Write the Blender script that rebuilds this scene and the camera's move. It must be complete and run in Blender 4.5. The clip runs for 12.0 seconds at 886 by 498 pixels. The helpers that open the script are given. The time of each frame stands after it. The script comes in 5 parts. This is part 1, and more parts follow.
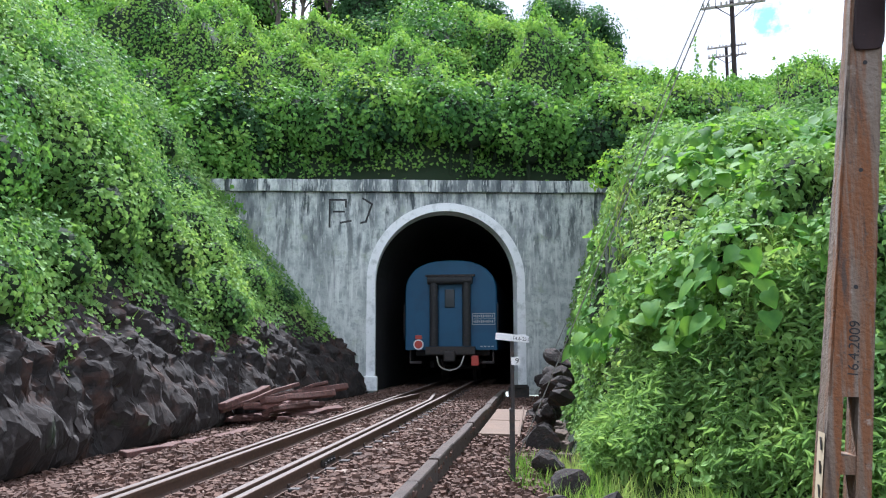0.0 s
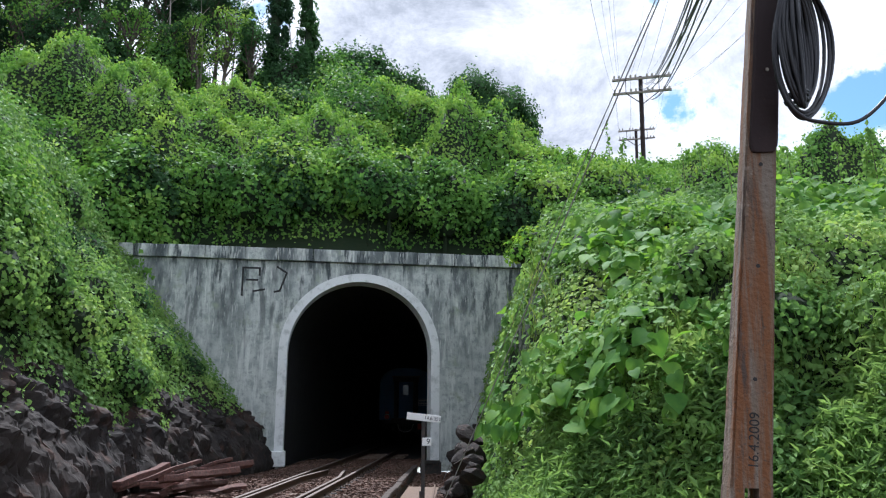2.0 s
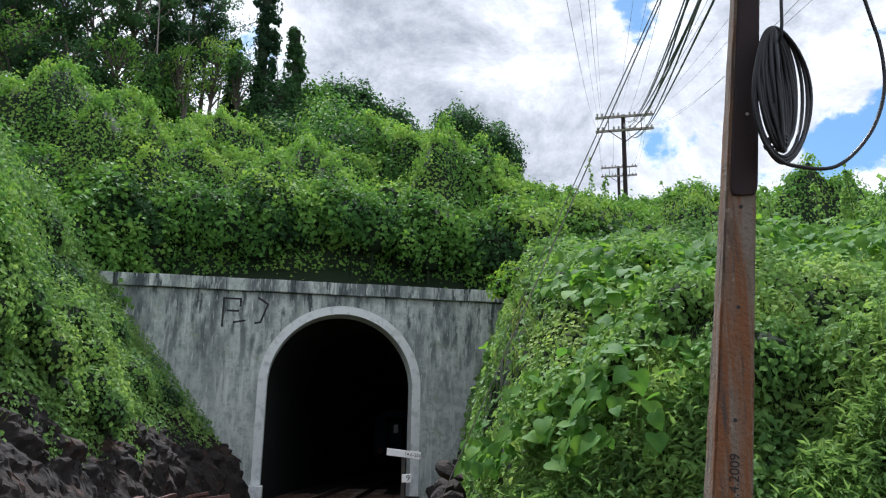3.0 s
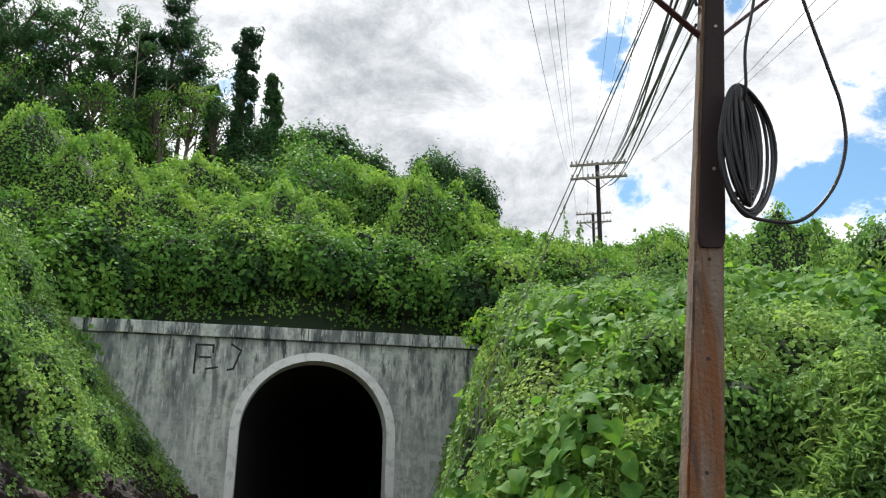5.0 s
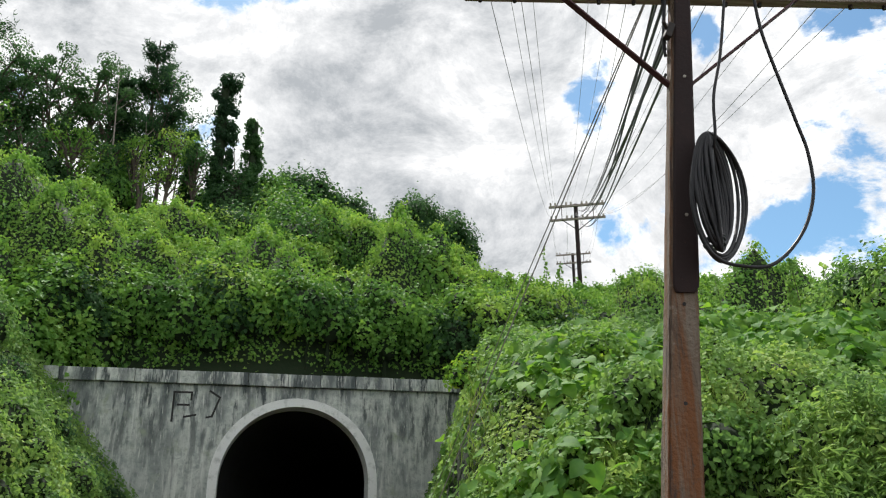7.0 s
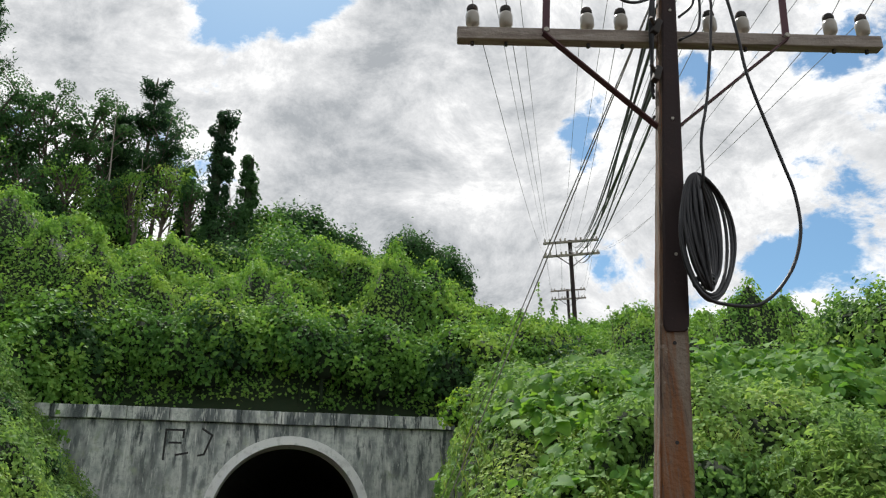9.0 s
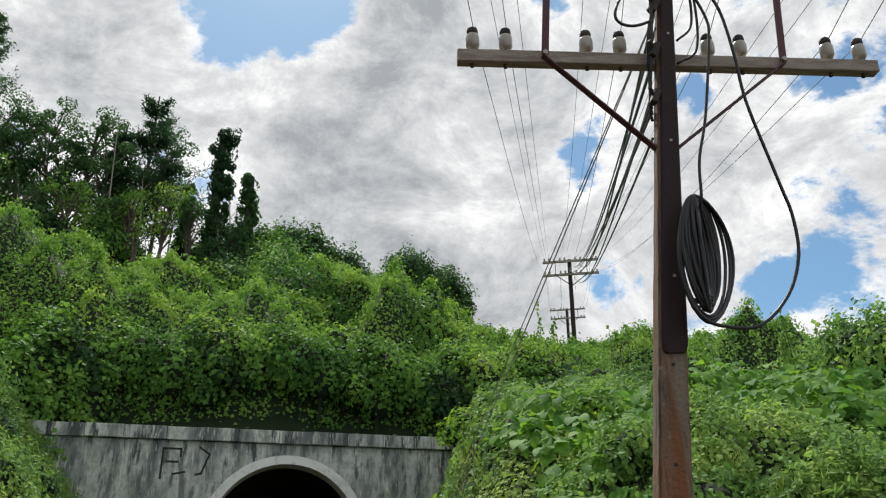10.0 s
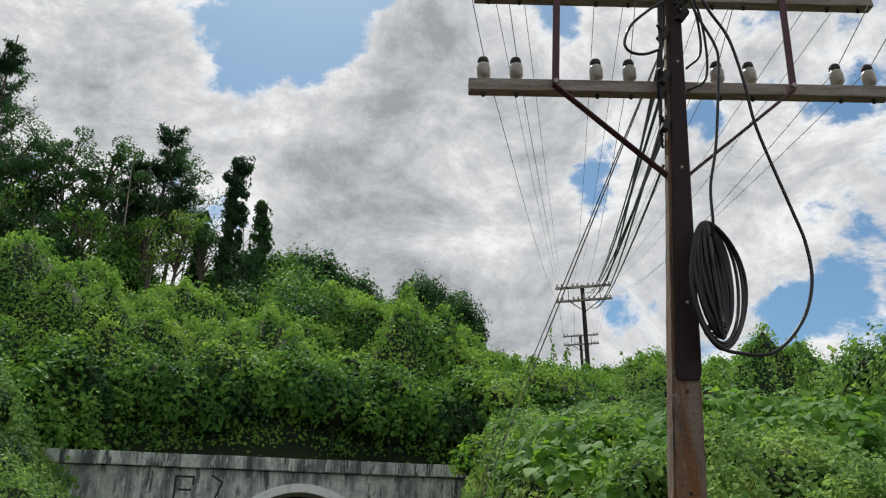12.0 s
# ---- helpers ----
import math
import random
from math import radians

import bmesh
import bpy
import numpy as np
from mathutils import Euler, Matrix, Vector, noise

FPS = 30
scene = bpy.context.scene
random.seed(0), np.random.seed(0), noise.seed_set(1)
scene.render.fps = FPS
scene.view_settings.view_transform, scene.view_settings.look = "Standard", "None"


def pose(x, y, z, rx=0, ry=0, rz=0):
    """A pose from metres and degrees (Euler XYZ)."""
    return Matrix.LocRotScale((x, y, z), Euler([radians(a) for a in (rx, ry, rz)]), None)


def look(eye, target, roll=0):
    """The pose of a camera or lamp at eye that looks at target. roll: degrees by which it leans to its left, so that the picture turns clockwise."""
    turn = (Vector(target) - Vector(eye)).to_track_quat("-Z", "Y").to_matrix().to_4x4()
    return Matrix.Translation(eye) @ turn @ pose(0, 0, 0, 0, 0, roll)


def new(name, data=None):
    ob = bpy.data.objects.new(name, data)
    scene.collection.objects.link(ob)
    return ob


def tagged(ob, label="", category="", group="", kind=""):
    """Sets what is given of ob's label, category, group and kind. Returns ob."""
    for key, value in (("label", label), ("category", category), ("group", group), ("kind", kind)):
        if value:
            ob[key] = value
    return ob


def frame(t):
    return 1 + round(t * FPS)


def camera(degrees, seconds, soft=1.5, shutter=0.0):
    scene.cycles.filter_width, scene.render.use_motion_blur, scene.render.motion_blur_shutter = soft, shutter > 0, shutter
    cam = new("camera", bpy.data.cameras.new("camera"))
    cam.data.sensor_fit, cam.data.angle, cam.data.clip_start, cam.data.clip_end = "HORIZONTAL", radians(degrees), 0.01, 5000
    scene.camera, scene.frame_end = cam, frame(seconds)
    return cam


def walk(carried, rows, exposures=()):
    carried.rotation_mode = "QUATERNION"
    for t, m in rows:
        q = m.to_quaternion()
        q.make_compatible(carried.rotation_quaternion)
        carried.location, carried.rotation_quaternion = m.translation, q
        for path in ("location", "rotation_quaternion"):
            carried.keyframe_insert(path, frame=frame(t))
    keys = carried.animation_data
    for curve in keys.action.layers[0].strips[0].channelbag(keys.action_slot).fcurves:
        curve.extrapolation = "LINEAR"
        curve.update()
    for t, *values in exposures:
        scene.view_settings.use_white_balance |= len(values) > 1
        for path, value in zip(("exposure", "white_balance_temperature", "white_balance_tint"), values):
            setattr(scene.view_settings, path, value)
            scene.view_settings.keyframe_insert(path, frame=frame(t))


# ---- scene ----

# ---------------------------------------------------------------- camera
cam = camera(57.7, 12.0, soft=1.18)


def aim(x, y, z, yaw, pitch, roll):
    yaw, pitch = radians(yaw), radians(pitch)
    eye = Vector((x, y, z))
    return look(eye, eye + Vector((-math.sin(yaw) * math.cos(pitch), math.cos(yaw) * math.cos(pitch), math.sin(pitch))), roll)


PATH = [
    (0, 0.000, 0.000, 1.150, 0.00, 6.80, -0.20),
    (0.5, 0.008, 0.027, 1.172, -2.09, 7.85, -0.20),
    (1, 0.018, 0.043, 1.203, -3.70, 8.92, -0.10),
    (1.5, 0.028, 0.029, 1.230, -4.99, 10.24, 0.08),
    (2, 0.028, 0.016, 1.248, -5.97, 11.70, 0.31),
    (2.5, 0.022, 0.012, 1.261, -6.71, 13.00, 0.62),
    (3, 0.020, -0.002, 1.268, -7.21, 14.05, 0.93),
    (5, 0.039, -0.031, 1.301, -8.91, 17.27, 0.68),
    (5.5, 0.047, -0.048, 1.307, -9.39, 18.04, 0.32),
    (6, 0.049, -0.058, 1.310, -9.81, 18.81, -0.02),
    (6.5, 0.050, -0.073, 1.320, -10.15, 19.50, -0.27),
    (7, 0.050, -0.080, 1.326, -10.34, 20.24, -0.41),
    (9, 0.058, -0.135, 1.330, -10.74, 22.77, -0.52),
    (9.5, 0.065, -0.133, 1.335, -10.82, 23.44, -0.42),
    (10, 0.056, -0.155, 1.335, -10.79, 24.09, -0.28),
    (10.5, 0.055, -0.161, 1.335, -10.59, 24.73, -0.21),
    (11, 0.050, -0.171, 1.335, -10.35, 25.25, -0.20),
    (11.5, 0.052, -0.180, 1.340, -10.08, 25.60, -0.22),
    (12, 0.054, -0.179, 1.334, -9.82, 25.95, -0.10),
]
EXPOSURES = [(0, 1.06, 5550, 15), (1.5, 0.68, 5650, 15), (3, 0.25, 5850, 13), (5.5, 0.38, 6450, 10), (7, 0.24, 6500, 10), (9.5, 0.0, 6500, 10), (12, -0.28, 6450, 10)]
walk(cam, [(row[0], aim(*row[1:])) for row in PATH], EXPOSURES)

# ---------------------------------------------------------------- sky and sun
SUN_EL, SUN_AZ = 58.0, -4.0          # degrees; azimuth from +y towards +x


def way(az, el):
    az, el = radians(az), radians(el)
    return Vector((math.sin(az) * math.cos(el), math.cos(az) * math.cos(el), math.sin(el)))


def make_world():
    w = bpy.data.worlds.new("sky")
    scene.world = w
    w.use_nodes = True
    nt = w.node_tree
    n, ln = nt.nodes, nt.links
    n.clear()
    out, bg = n.new("ShaderNodeOutputWorld"), n.new("ShaderNodeBackground")
    sky = n.new("ShaderNodeTexSky")
    sky.sky_type, sky.sun_disc = "NISHITA", False
    sky.sun_elevation, sky.sun_rotation = radians(SUN_EL), radians(SUN_AZ)
    sky.air_density, sky.dust_density = 1.0, 0.6
    co = n.new("ShaderNodeTexCoord")

    def math_node(op, a, b=None, clamp=False):
        m = n.new("ShaderNodeMath")
        m.operation, m.use_clamp = op, clamp
        if op == "MULTIPLY_ADD":
            m.inputs[2].default_value = -0.15
        for i, v in enumerate((a, b)):
            if v is None:
                continue
            if isinstance(v, (int, float)):
                m.inputs[i].default_value = v
            else:
                ln.new(v, m.inputs[i])
        return m.outputs[0]

    # heaped clouds over the whole sky, flattened a little
    sep = n.new("ShaderNodeSeparateXYZ")
    ln.new(co.outputs["Generated"], sep.inputs[0])
    comb = n.new("ShaderNodeCombineXYZ")
    ln.new(sep.outputs[0], comb.inputs[0])
    ln.new(sep.outputs[1], comb.inputs[1])
    ln.new(math_node("MULTIPLY", sep.outputs[2], 1.5), comb.inputs[2])

    def fbm(scale, detail, rough, warp, z):
        mp = n.new("ShaderNodeMapping")
        mp.inputs["Location"].default_value = (1.3, 0.4, z)
        ln.new(comb.outputs[0], mp.inputs[0])
        t = n.new("ShaderNodeTexNoise")
        t.inputs["Scale"].default_value, t.inputs["Detail"].default_value = scale, detail
        t.inputs["Roughness"].default_value, t.inputs["Distortion"].default_value = rough, warp
        ln.new(mp.outputs[0], t.inputs["Vector"])
        return t.outputs["Fac"]

    shape = math_node("ADD", math_node("MULTIPLY", fbm(3.3, 12, 0.60, 0.25, 0.0), 0.9), math_node("MULTIPLY_ADD", fbm(11.0, 12, 0.64, 0.3, 2.2), 0.38))
    # where the cloud cover opens (below zero) or thickens (above), by direction
    for az, el, wide, much in ((-12, 37.6, 0.05, -0.10), (-6.5, 38.8, 0.05, -0.14), (-1.5, 39.6, 0.045, -0.16), (3.5, 43.8, 0.05, -0.14), (-8, 35, 0.05, -0.09), (20.5, 41.2, 0.035, -0.20),
                               (21.3, 30.6, 0.03, -0.18), (22.0, 28.0, 0.03, -0.15), (23.5, 33.5, 0.03, -0.13), (31.5, 33.3, 0.035, -0.15), (34.7, 19.8, 0.035, -0.13), (38, 20.5, 0.04, -0.12), (22.7, 20.2, 0.04, -0.13),
                               (5, 37.5, 0.05, 0.12), (10.6, 40.5, 0.06, 0.14), (13, 36, 0.10, 0.12), (4, 31, 0.14, 0.12), (-18, 35, 0.08, 0.08), (-19, 40, 0.08, 0.10), (15, 25, 0.15, 0.10),
                               (33, 27, 0.08, 0.12), (28, 38, 0.08, 0.08)):
        dot = n.new("ShaderNodeVectorMath")
        dot.operation = "DISTANCE"
        ln.new(co.outputs["Generated"], dot.inputs[0])
        dot.inputs[1].default_value = way(az, el)
        g = math_node("POWER", 2.718, math_node("MULTIPLY", math_node("POWER", math_node("DIVIDE", dot.outputs["Value"], wide), 2.0), -1.0))
        shape = math_node("ADD", shape, math_node("MULTIPLY", g, much))
    cover = n.new("ShaderNodeMapRange")
    cover.interpolation_type = "SMOOTHSTEP"
    cover.inputs["From Min"].default_value, cover.inputs["From Max"].default_value = 0.38, 0.45
    ln.new(shape, cover.inputs["Value"])
    # thick parts show grey undersides
    grey = fbm(6.0, 14, 0.73, 0.35, 5.1)
    tone = n.new("ShaderNodeValToRGB")
    el = tone.color_ramp.elements
    el[0].position, el[0].color = 0.435, (1.12, 1.12, 1.11, 1)
    el[1].position, el[1].color = 0.62, (0.42, 0.445, 0.47, 1)
    mid = tone.color_ramp.elements.new(0.50)
    mid.color = (0.80, 0.81, 0.82, 1)
    puff = math_node("ADD", math_node("MULTIPLY", grey, 0.55), math_node("MULTIPLY", shape, 0.45))
    ln.new(puff, tone.inputs[0])
    blue = n.new("ShaderNodeVectorMath")
    blue.operation = "MULTIPLY"
    ln.new(sky.outputs[0], blue.inputs[0])
    blue.inputs[1].default_value = (0.095, 0.122, 0.125)
    mix = n.new("ShaderNodeMix")
    mix.data_type = "RGBA"
    ln.new(cover.outputs[0], mix.inputs["Factor"])
    ln.new(blue.outputs[0], mix.inputs["A"])
    ln.new(tone.outputs[0], mix.inputs["B"])
    ln.new(mix.outputs["Result"], bg.inputs[0])
    bg.inputs[1].default_value = 1.0
    ln.new(bg.outputs[0], out.inputs[0])


make_world()
sun = new("sun", bpy.data.lights.new("sun", "SUN"))
sun.data.energy, sun.data.angle, sun.data.color = 5.0, radians(2.5), (1.0, 0.97, 0.91)
sun.matrix_world = look(way(SUN_AZ, SUN_EL) * 60, (0, 0, 0))


# ---------------------------------------------------------------- materials
def material(name, base, rough=0.8, metal=0.0, spots=(), bump=0.0, bump_scale=40.0, jitter=0.0, coat=0.0):
    """Principled surface. spots: (scale, low, high, colour) noise layers mixed over the base; jitter: brightness change from object to object."""
    m = bpy.data.materials.new(name)
    m.use_nodes = True
    nt = m.node_tree
    n, ln = nt.nodes, nt.links
    b = n["Principled BSDF"]
    b.inputs["Roughness"].default_value, b.inputs["Metallic"].default_value = rough, metal
    b.inputs["Coat Weight"].default_value = coat
    geo = n.new("ShaderNodeTexCoord")
    col = n.new("ShaderNodeRGB")
    col.outputs[0].default_value = (*base, 1)
    last = col.outputs[0]
    for scale, lo, hi, colour, *span_z in spots:
        t = n.new("ShaderNodeTexNoise")
        t.inputs["Detail"].default_value, t.inputs["Roughness"].default_value = 6, 0.6
        if isinstance(scale, tuple):
            mp = n.new("ShaderNodeMapping")
            mp.inputs["Scale"].default_value = scale
            ln.new(geo.outputs["Object"], mp.inputs[0])
            ln.new(mp.outputs[0], t.inputs["Vector"])
            t.inputs["Scale"].default_value = 1
        else:
            t.inputs["Scale"].default_value = scale
            ln.new(geo.outputs["Object"], t.inputs["Vector"])
        r = n.new("ShaderNodeMapRange")
        r.inputs["From Min"].default_value, r.inputs["From Max"].default_value = lo, hi
        ln.new(t.outputs["Fac"], r.inputs["Value"])
        fac = r.outputs[0]
        if span_z:      # stains that run down from the top and thin out: (low, high, least)
            sz, rz, mz = n.new("ShaderNodeSeparateXYZ"), n.new("ShaderNodeMapRange"), n.new("ShaderNodeMath")
            ln.new(geo.outputs["Object"], sz.inputs[0])
            rz.inputs["From Min"].default_value, rz.inputs["From Max"].default_value, rz.inputs["To Min"].default_value = span_z[0]
            ln.new(sz.outputs[2], rz.inputs["Value"])
            mz.operation = "MULTIPLY"
            ln.new(fac, mz.inputs[0])
            ln.new(rz.outputs[0], mz.inputs[1])
            fac = mz.outputs[0]
        mx = n.new("ShaderNodeMix")
        mx.data_type = "RGBA"
        ln.new(fac, mx.inputs["Factor"])
        ln.new(last, mx.inputs["A"])
        mx.inputs["B"].default_value = (*colour, 1)
        last = mx.outputs["Result"]
    if jitter:
        info, isl = n.new("ShaderNodeObjectInfo"), n.new("ShaderNodeNewGeometry")
        add = n.new("ShaderNodeMath")
        add.operation = "ADD"
        ln.new(info.outputs["Random"], add.inputs[0])
        ln.new(isl.outputs["Random Per Island"], add.inputs[1])
        r = n.new("ShaderNodeMapRange")
        r.inputs["From Max"].default_value = 2
        r.inputs["To Min"].default_value, r.inputs["To Max"].default_value = 1 - jitter, 1 + jitter
        ln.new(add.outputs[0], r.inputs["Value"])
        hs = n.new("ShaderNodeHueSaturation")
        ln.new(last, hs.inputs["Color"])
        ln.new(r.outputs[0], hs.inputs["Value"])
        last = hs.outputs[0]
    ln.new(last, b.inputs["Base Color"])
    if bump:
        t = n.new("ShaderNodeTexNoise")
        t.inputs["Scale"].default_value, t.inputs["Detail"].default_value = bump_scale, 5
        ln.new(geo.outputs["Object"], t.inputs["Vector"])
        bp = n.new("ShaderNodeBump")
        bp.inputs["Strength"].default_value, bp.inputs["Distance"].default_value = bump, 0.02
        ln.new(t.outputs["Fac"], bp.inputs["Height"])
        ln.new(bp.outputs[0], b.inputs["Normal"])
    return m


def leaf_material(name, colours, patch=0.35, through_light=0.45, gloss=0.62, vary=0.4):
    """Leaf: colour from leaf to leaf along a ramp, shifted by broad patches; half of the light comes through."""
    m = bpy.data.materials.new(name)
    m.use_nodes = True
    nt = m.node_tree
    n, ln = nt.nodes, nt.links
    b, out = n["Principled BSDF"], n["Material Output"]
    isl, geo = n.new("ShaderNodeNewGeometry"), n.new("ShaderNodeTexCoord")
    info = n.new("ShaderNodeObjectInfo")
    t = n.new("ShaderNodeTexNoise")
    t.inputs["Scale"].default_value, t.inputs["Detail"].default_value = patch * 1.6, 5
    ln.new(geo.outputs["Object"], t.inputs["Vector"])
    a = n.new("ShaderNodeMath")
    a.operation = "MULTIPLY_ADD"
    ln.new(t.outputs["Fac"], a.inputs[0])
    a.inputs[1].default_value, a.inputs[2].default_value = 1.5, -0.50
    c = n.new("ShaderNodeMath")
    c.operation = "MULTIPLY_ADD"
    ln.new(isl.outputs["Random Per Island"], c.inputs[0])
    c.inputs[1].default_value = 0.24
    ln.new(a.outputs[0], c.inputs[2])
    d = n.new("ShaderNodeMath")
    d.operation, d.use_clamp = "MULTIPLY_ADD", True
    ln.new(info.outputs["Random"], d.inputs[0])
    d.inputs[1].default_value = vary
    ln.new(c.outputs[0], d.inputs[2])
    ramp = n.new("ShaderNodeValToRGB")
    el = ramp.color_ramp.elements
    while len(el) < len(colours):
        el.new(0.5)
    for i, (pos, col) in enumerate(colours):
        el[i].position, el[i].color = pos, (*col, 1)
    ln.new(d.outputs[0], ramp.inputs[0])
    ln.new(ramp.outputs[0], b.inputs["Base Color"])
    b.inputs["Roughness"].default_value = gloss
    b.inputs["Specular IOR Level"].default_value = 0.12
    tr = n.new("ShaderNodeBsdfTranslucent")
    hs = n.new("ShaderNodeHueSaturation")
    hs.inputs["Hue"].default_value, hs.inputs["Saturation"].default_value, hs.inputs["Value"].default_value = 0.485, 1.1, 1.25
    ln.new(ramp.outputs[0], hs.inputs["Color"])
    ln.new(hs.outputs[0], tr.inputs["Color"])
    mix = n.new("ShaderNodeMixShader")
    mix.inputs[0].default_value = through_light
    ln.new(b.outputs[0], mix.inputs[1])
    ln.new(tr.outputs[0], mix.inputs[2])
    ln.new(mix.outputs[0], out.inputs["Surface"])
    return m


M_VINE = leaf_material("vine_leaf", [(0.0, (0.034, 0.097, 0.031)), (0.35, (0.089, 0.211, 0.051)), (0.7, (0.171, 0.342, 0.069)), (1.0, (0.308, 0.467, 0.100))], 0.35, 0.34)
M_BANK = leaf_material("bank_leaf", [(0.0, (0.046, 0.112, 0.039)), (0.4, (0.121, 0.245, 0.069)), (0.8, (0.235, 0.388, 0.103)), (1.0, (0.374, 0.502, 0.145))], 0.5, 0.40)
M_DARKLEAF = leaf_material("dark_leaf", [(0.0, (0.030, 0.076, 0.034)), (0.6, (0.066, 0.148, 0.052)), (1.0, (0.105, 0.21, 0.066))], 0.6, 0.45, 0.55, 0.15)
M_NEEDLE = leaf_material("needle_leaf", [(0.0, (0.022, 0.054, 0.030)), (0.6, (0.046, 0.10, 0.046)), (1.0, (0.07, 0.14, 0.06))], 0.6, 0.45, 0.55, 0.15)
M_HEART = leaf_material("heart_leaf", [(0.0, (0.045, 0.130, 0.036)), (0.45, (0.105, 0.25, 0.048)), (0.85, (0.20, 0.37, 0.060)), (1.0, (0.36, 0.47, 0.072))], 0.8, 0.45, 0.62)
M_GRASS = leaf_material("grass_blade", [(0.0, (0.06, 0.14, 0.03)), (0.5, (0.14, 0.27, 0.05)), (1.0, (0.30, 0.36, 0.12))], 0.9, 0.4)
M_WEED = leaf_material("weed_leaf", [(0.0, (0.095, 0.19, 0.065)), (0.5, (0.21, 0.35, 0.10)), (1.0, (0.36, 0.46, 0.15))], 0.8, 0.45)
# soil and shrub-core colour, kept dark to stand in for shade between leaves
M_SOIL_SHADE = material("soil_and_gap_shade", (0.012, 0.026, 0.008), 0.98, spots=((1.2, 0.4, 0.65, (0.015, 0.030, 0.009)), (14, 0.5, 0.75, (0.024, 0.028, 0.012))), bump=0.6, bump_scale=9)
M_EARTH = material("stony_earth", (0.095, 0.062, 0.044), 0.95, spots=((0.8, 0.4, 0.62, (0.065, 0.048, 0.036)), (18, 0.5, 0.75, (0.15, 0.105, 0.075))), bump=0.8, bump_scale=25)
M_ROCK = material("dark_rock", (0.022, 0.016, 0.013), 0.96, spots=((1.1, 0.42, 0.6, (0.012, 0.010, 0.009)), (2.2, 0.52, 0.66, (0.052, 0.026, 0.017)), (5.5, 0.61, 0.70, (0.085, 0.075, 0.068)), (22, 0.56, 0.7, (0.036, 0.029, 0.025)), (1.6, 0.62, 0.72, (0.030, 0.048, 0.018))), bump=1.0, bump_scale=7, jitter=0.2)
M_BALLAST = material("ballast_stone", (0.085, 0.045, 0.031), 0.95, spots=((3, 0.4, 0.7, (0.062, 0.036, 0.026)), (40, 0.5, 0.8, (0.14, 0.09, 0.064))), jitter=0.6)
M_CONC = material("tunnel_concrete", (0.60, 0.63, 0.59), 0.9, spots=((0.9, 0.42, 0.60, (0.47, 0.50, 0.475)), (3.6, 0.47, 0.64, (0.36, 0.395, 0.38)), (9, 0.52, 0.68, (0.30, 0.33, 0.32)),
                  ((5.0, 5.0, 0.55), 0.53, 0.63, (0.70, 0.72, 0.68)), ((1.5, 1.5, 0.42), 0.46, 0.60, (0.15, 0.17, 0.172), (2.4, 5.2, 0.12)), ((4.4, 4.4, 0.85), 0.51, 0.60, (0.075, 0.09, 0.094), (2.6, 5.2, 0.12)),
                  ((14, 14, 2.0), 0.56, 0.66, (0.64, 0.66, 0.62)), (2.0, 0.58, 0.70, (0.33, 0.37, 0.29)), (34, 0.56, 0.8, (0.24, 0.26, 0.255))), bump=0.45, bump_scale=17)
M_WHITE = material("white_limewash", (0.82, 0.83, 0.82), 0.8, spots=((4, 0.52, 0.72, (0.52, 0.54, 0.52)), (22, 0.6, 0.8, (0.40, 0.41, 0.40))), bump=0.2)
# near-black colour puts the tunnel's darkness into lining and floor
M_TUNNEL_DARK = material("tunnel_darkness", (0.012, 0.012, 0.012), 0.95, spots=((1.5, 0.5, 0.7, (0.022, 0.021, 0.020)),), bump=0.4, bump_scale=6)
M_RAIL = material("rail_side_rust", (0.085, 0.050, 0.035), 0.7, 0.3, spots=((30, 0.5, 0.7, (0.14, 0.075, 0.045)),))
M_RAILTOP = material("rail_top_steel", (0.12, 0.095, 0.082), 0.7, 0.3, spots=((30, 0.55, 0.75, (0.25, 0.19, 0.16)),))
M_SLEEPER = material("sleeper_concrete", (0.22, 0.165, 0.13), 0.9, spots=((10, 0.5, 0.7, (0.14, 0.095, 0.07)),), bump=0.4, jitter=0.2)
M_KERB = material("drain_concrete", (0.062, 0.044, 0.035), 0.92, spots=((3, 0.45, 0.65, (0.045, 0.035, 0.028)), (12, 0.55, 0.75, (0.12, 0.09, 0.072))), bump=0.5)
M_SLAB = material("sandy_slab", (0.135, 0.092, 0.065), 0.92, spots=((2.5, 0.45, 0.7, (0.17, 0.11, 0.076)), (20, 0.55, 0.8, (0.20, 0.145, 0.10))), bump=0.3)
M_RUST = material("rusted_timber", (0.115, 0.052, 0.040), 0.85, spots=(((2, 30, 30), 0.45, 0.65, (0.055, 0.030, 0.026)), (9, 0.55, 0.75, (0.22, 0.10, 0.075))), bump=0.6, jitter=0.35)
M_BLUE = material("train_blue_paint", (0.005, 0.072, 0.15), 0.55, spots=((1.6, 0.5, 0.75, (0.005, 0.05, 0.11)), (7, 0.66, 0.8, (0.06, 0.06, 0.06))))
M_BLACK = material("black_rubber", (0.02, 0.02, 0.021), 0.7, spots=((12, 0.5, 0.75, (0.05, 0.045, 0.04)),))
M_IRON = material("dark_iron", (0.04, 0.036, 0.034), 0.65, 0.4, spots=((15, 0.5, 0.7, (0.09, 0.06, 0.045)),))
M_GLASSDARK = material("dark_window", (0.02, 0.025, 0.03), 0.12)
M_REDPAINT = material("red_paint", (0.45, 0.06, 0.04), 0.5)
M_WPAINT = material("white_paint", (0.78, 0.78, 0.76), 0.5, spots=((20, 0.6, 0.8, (0.5, 0.5, 0.48)),))
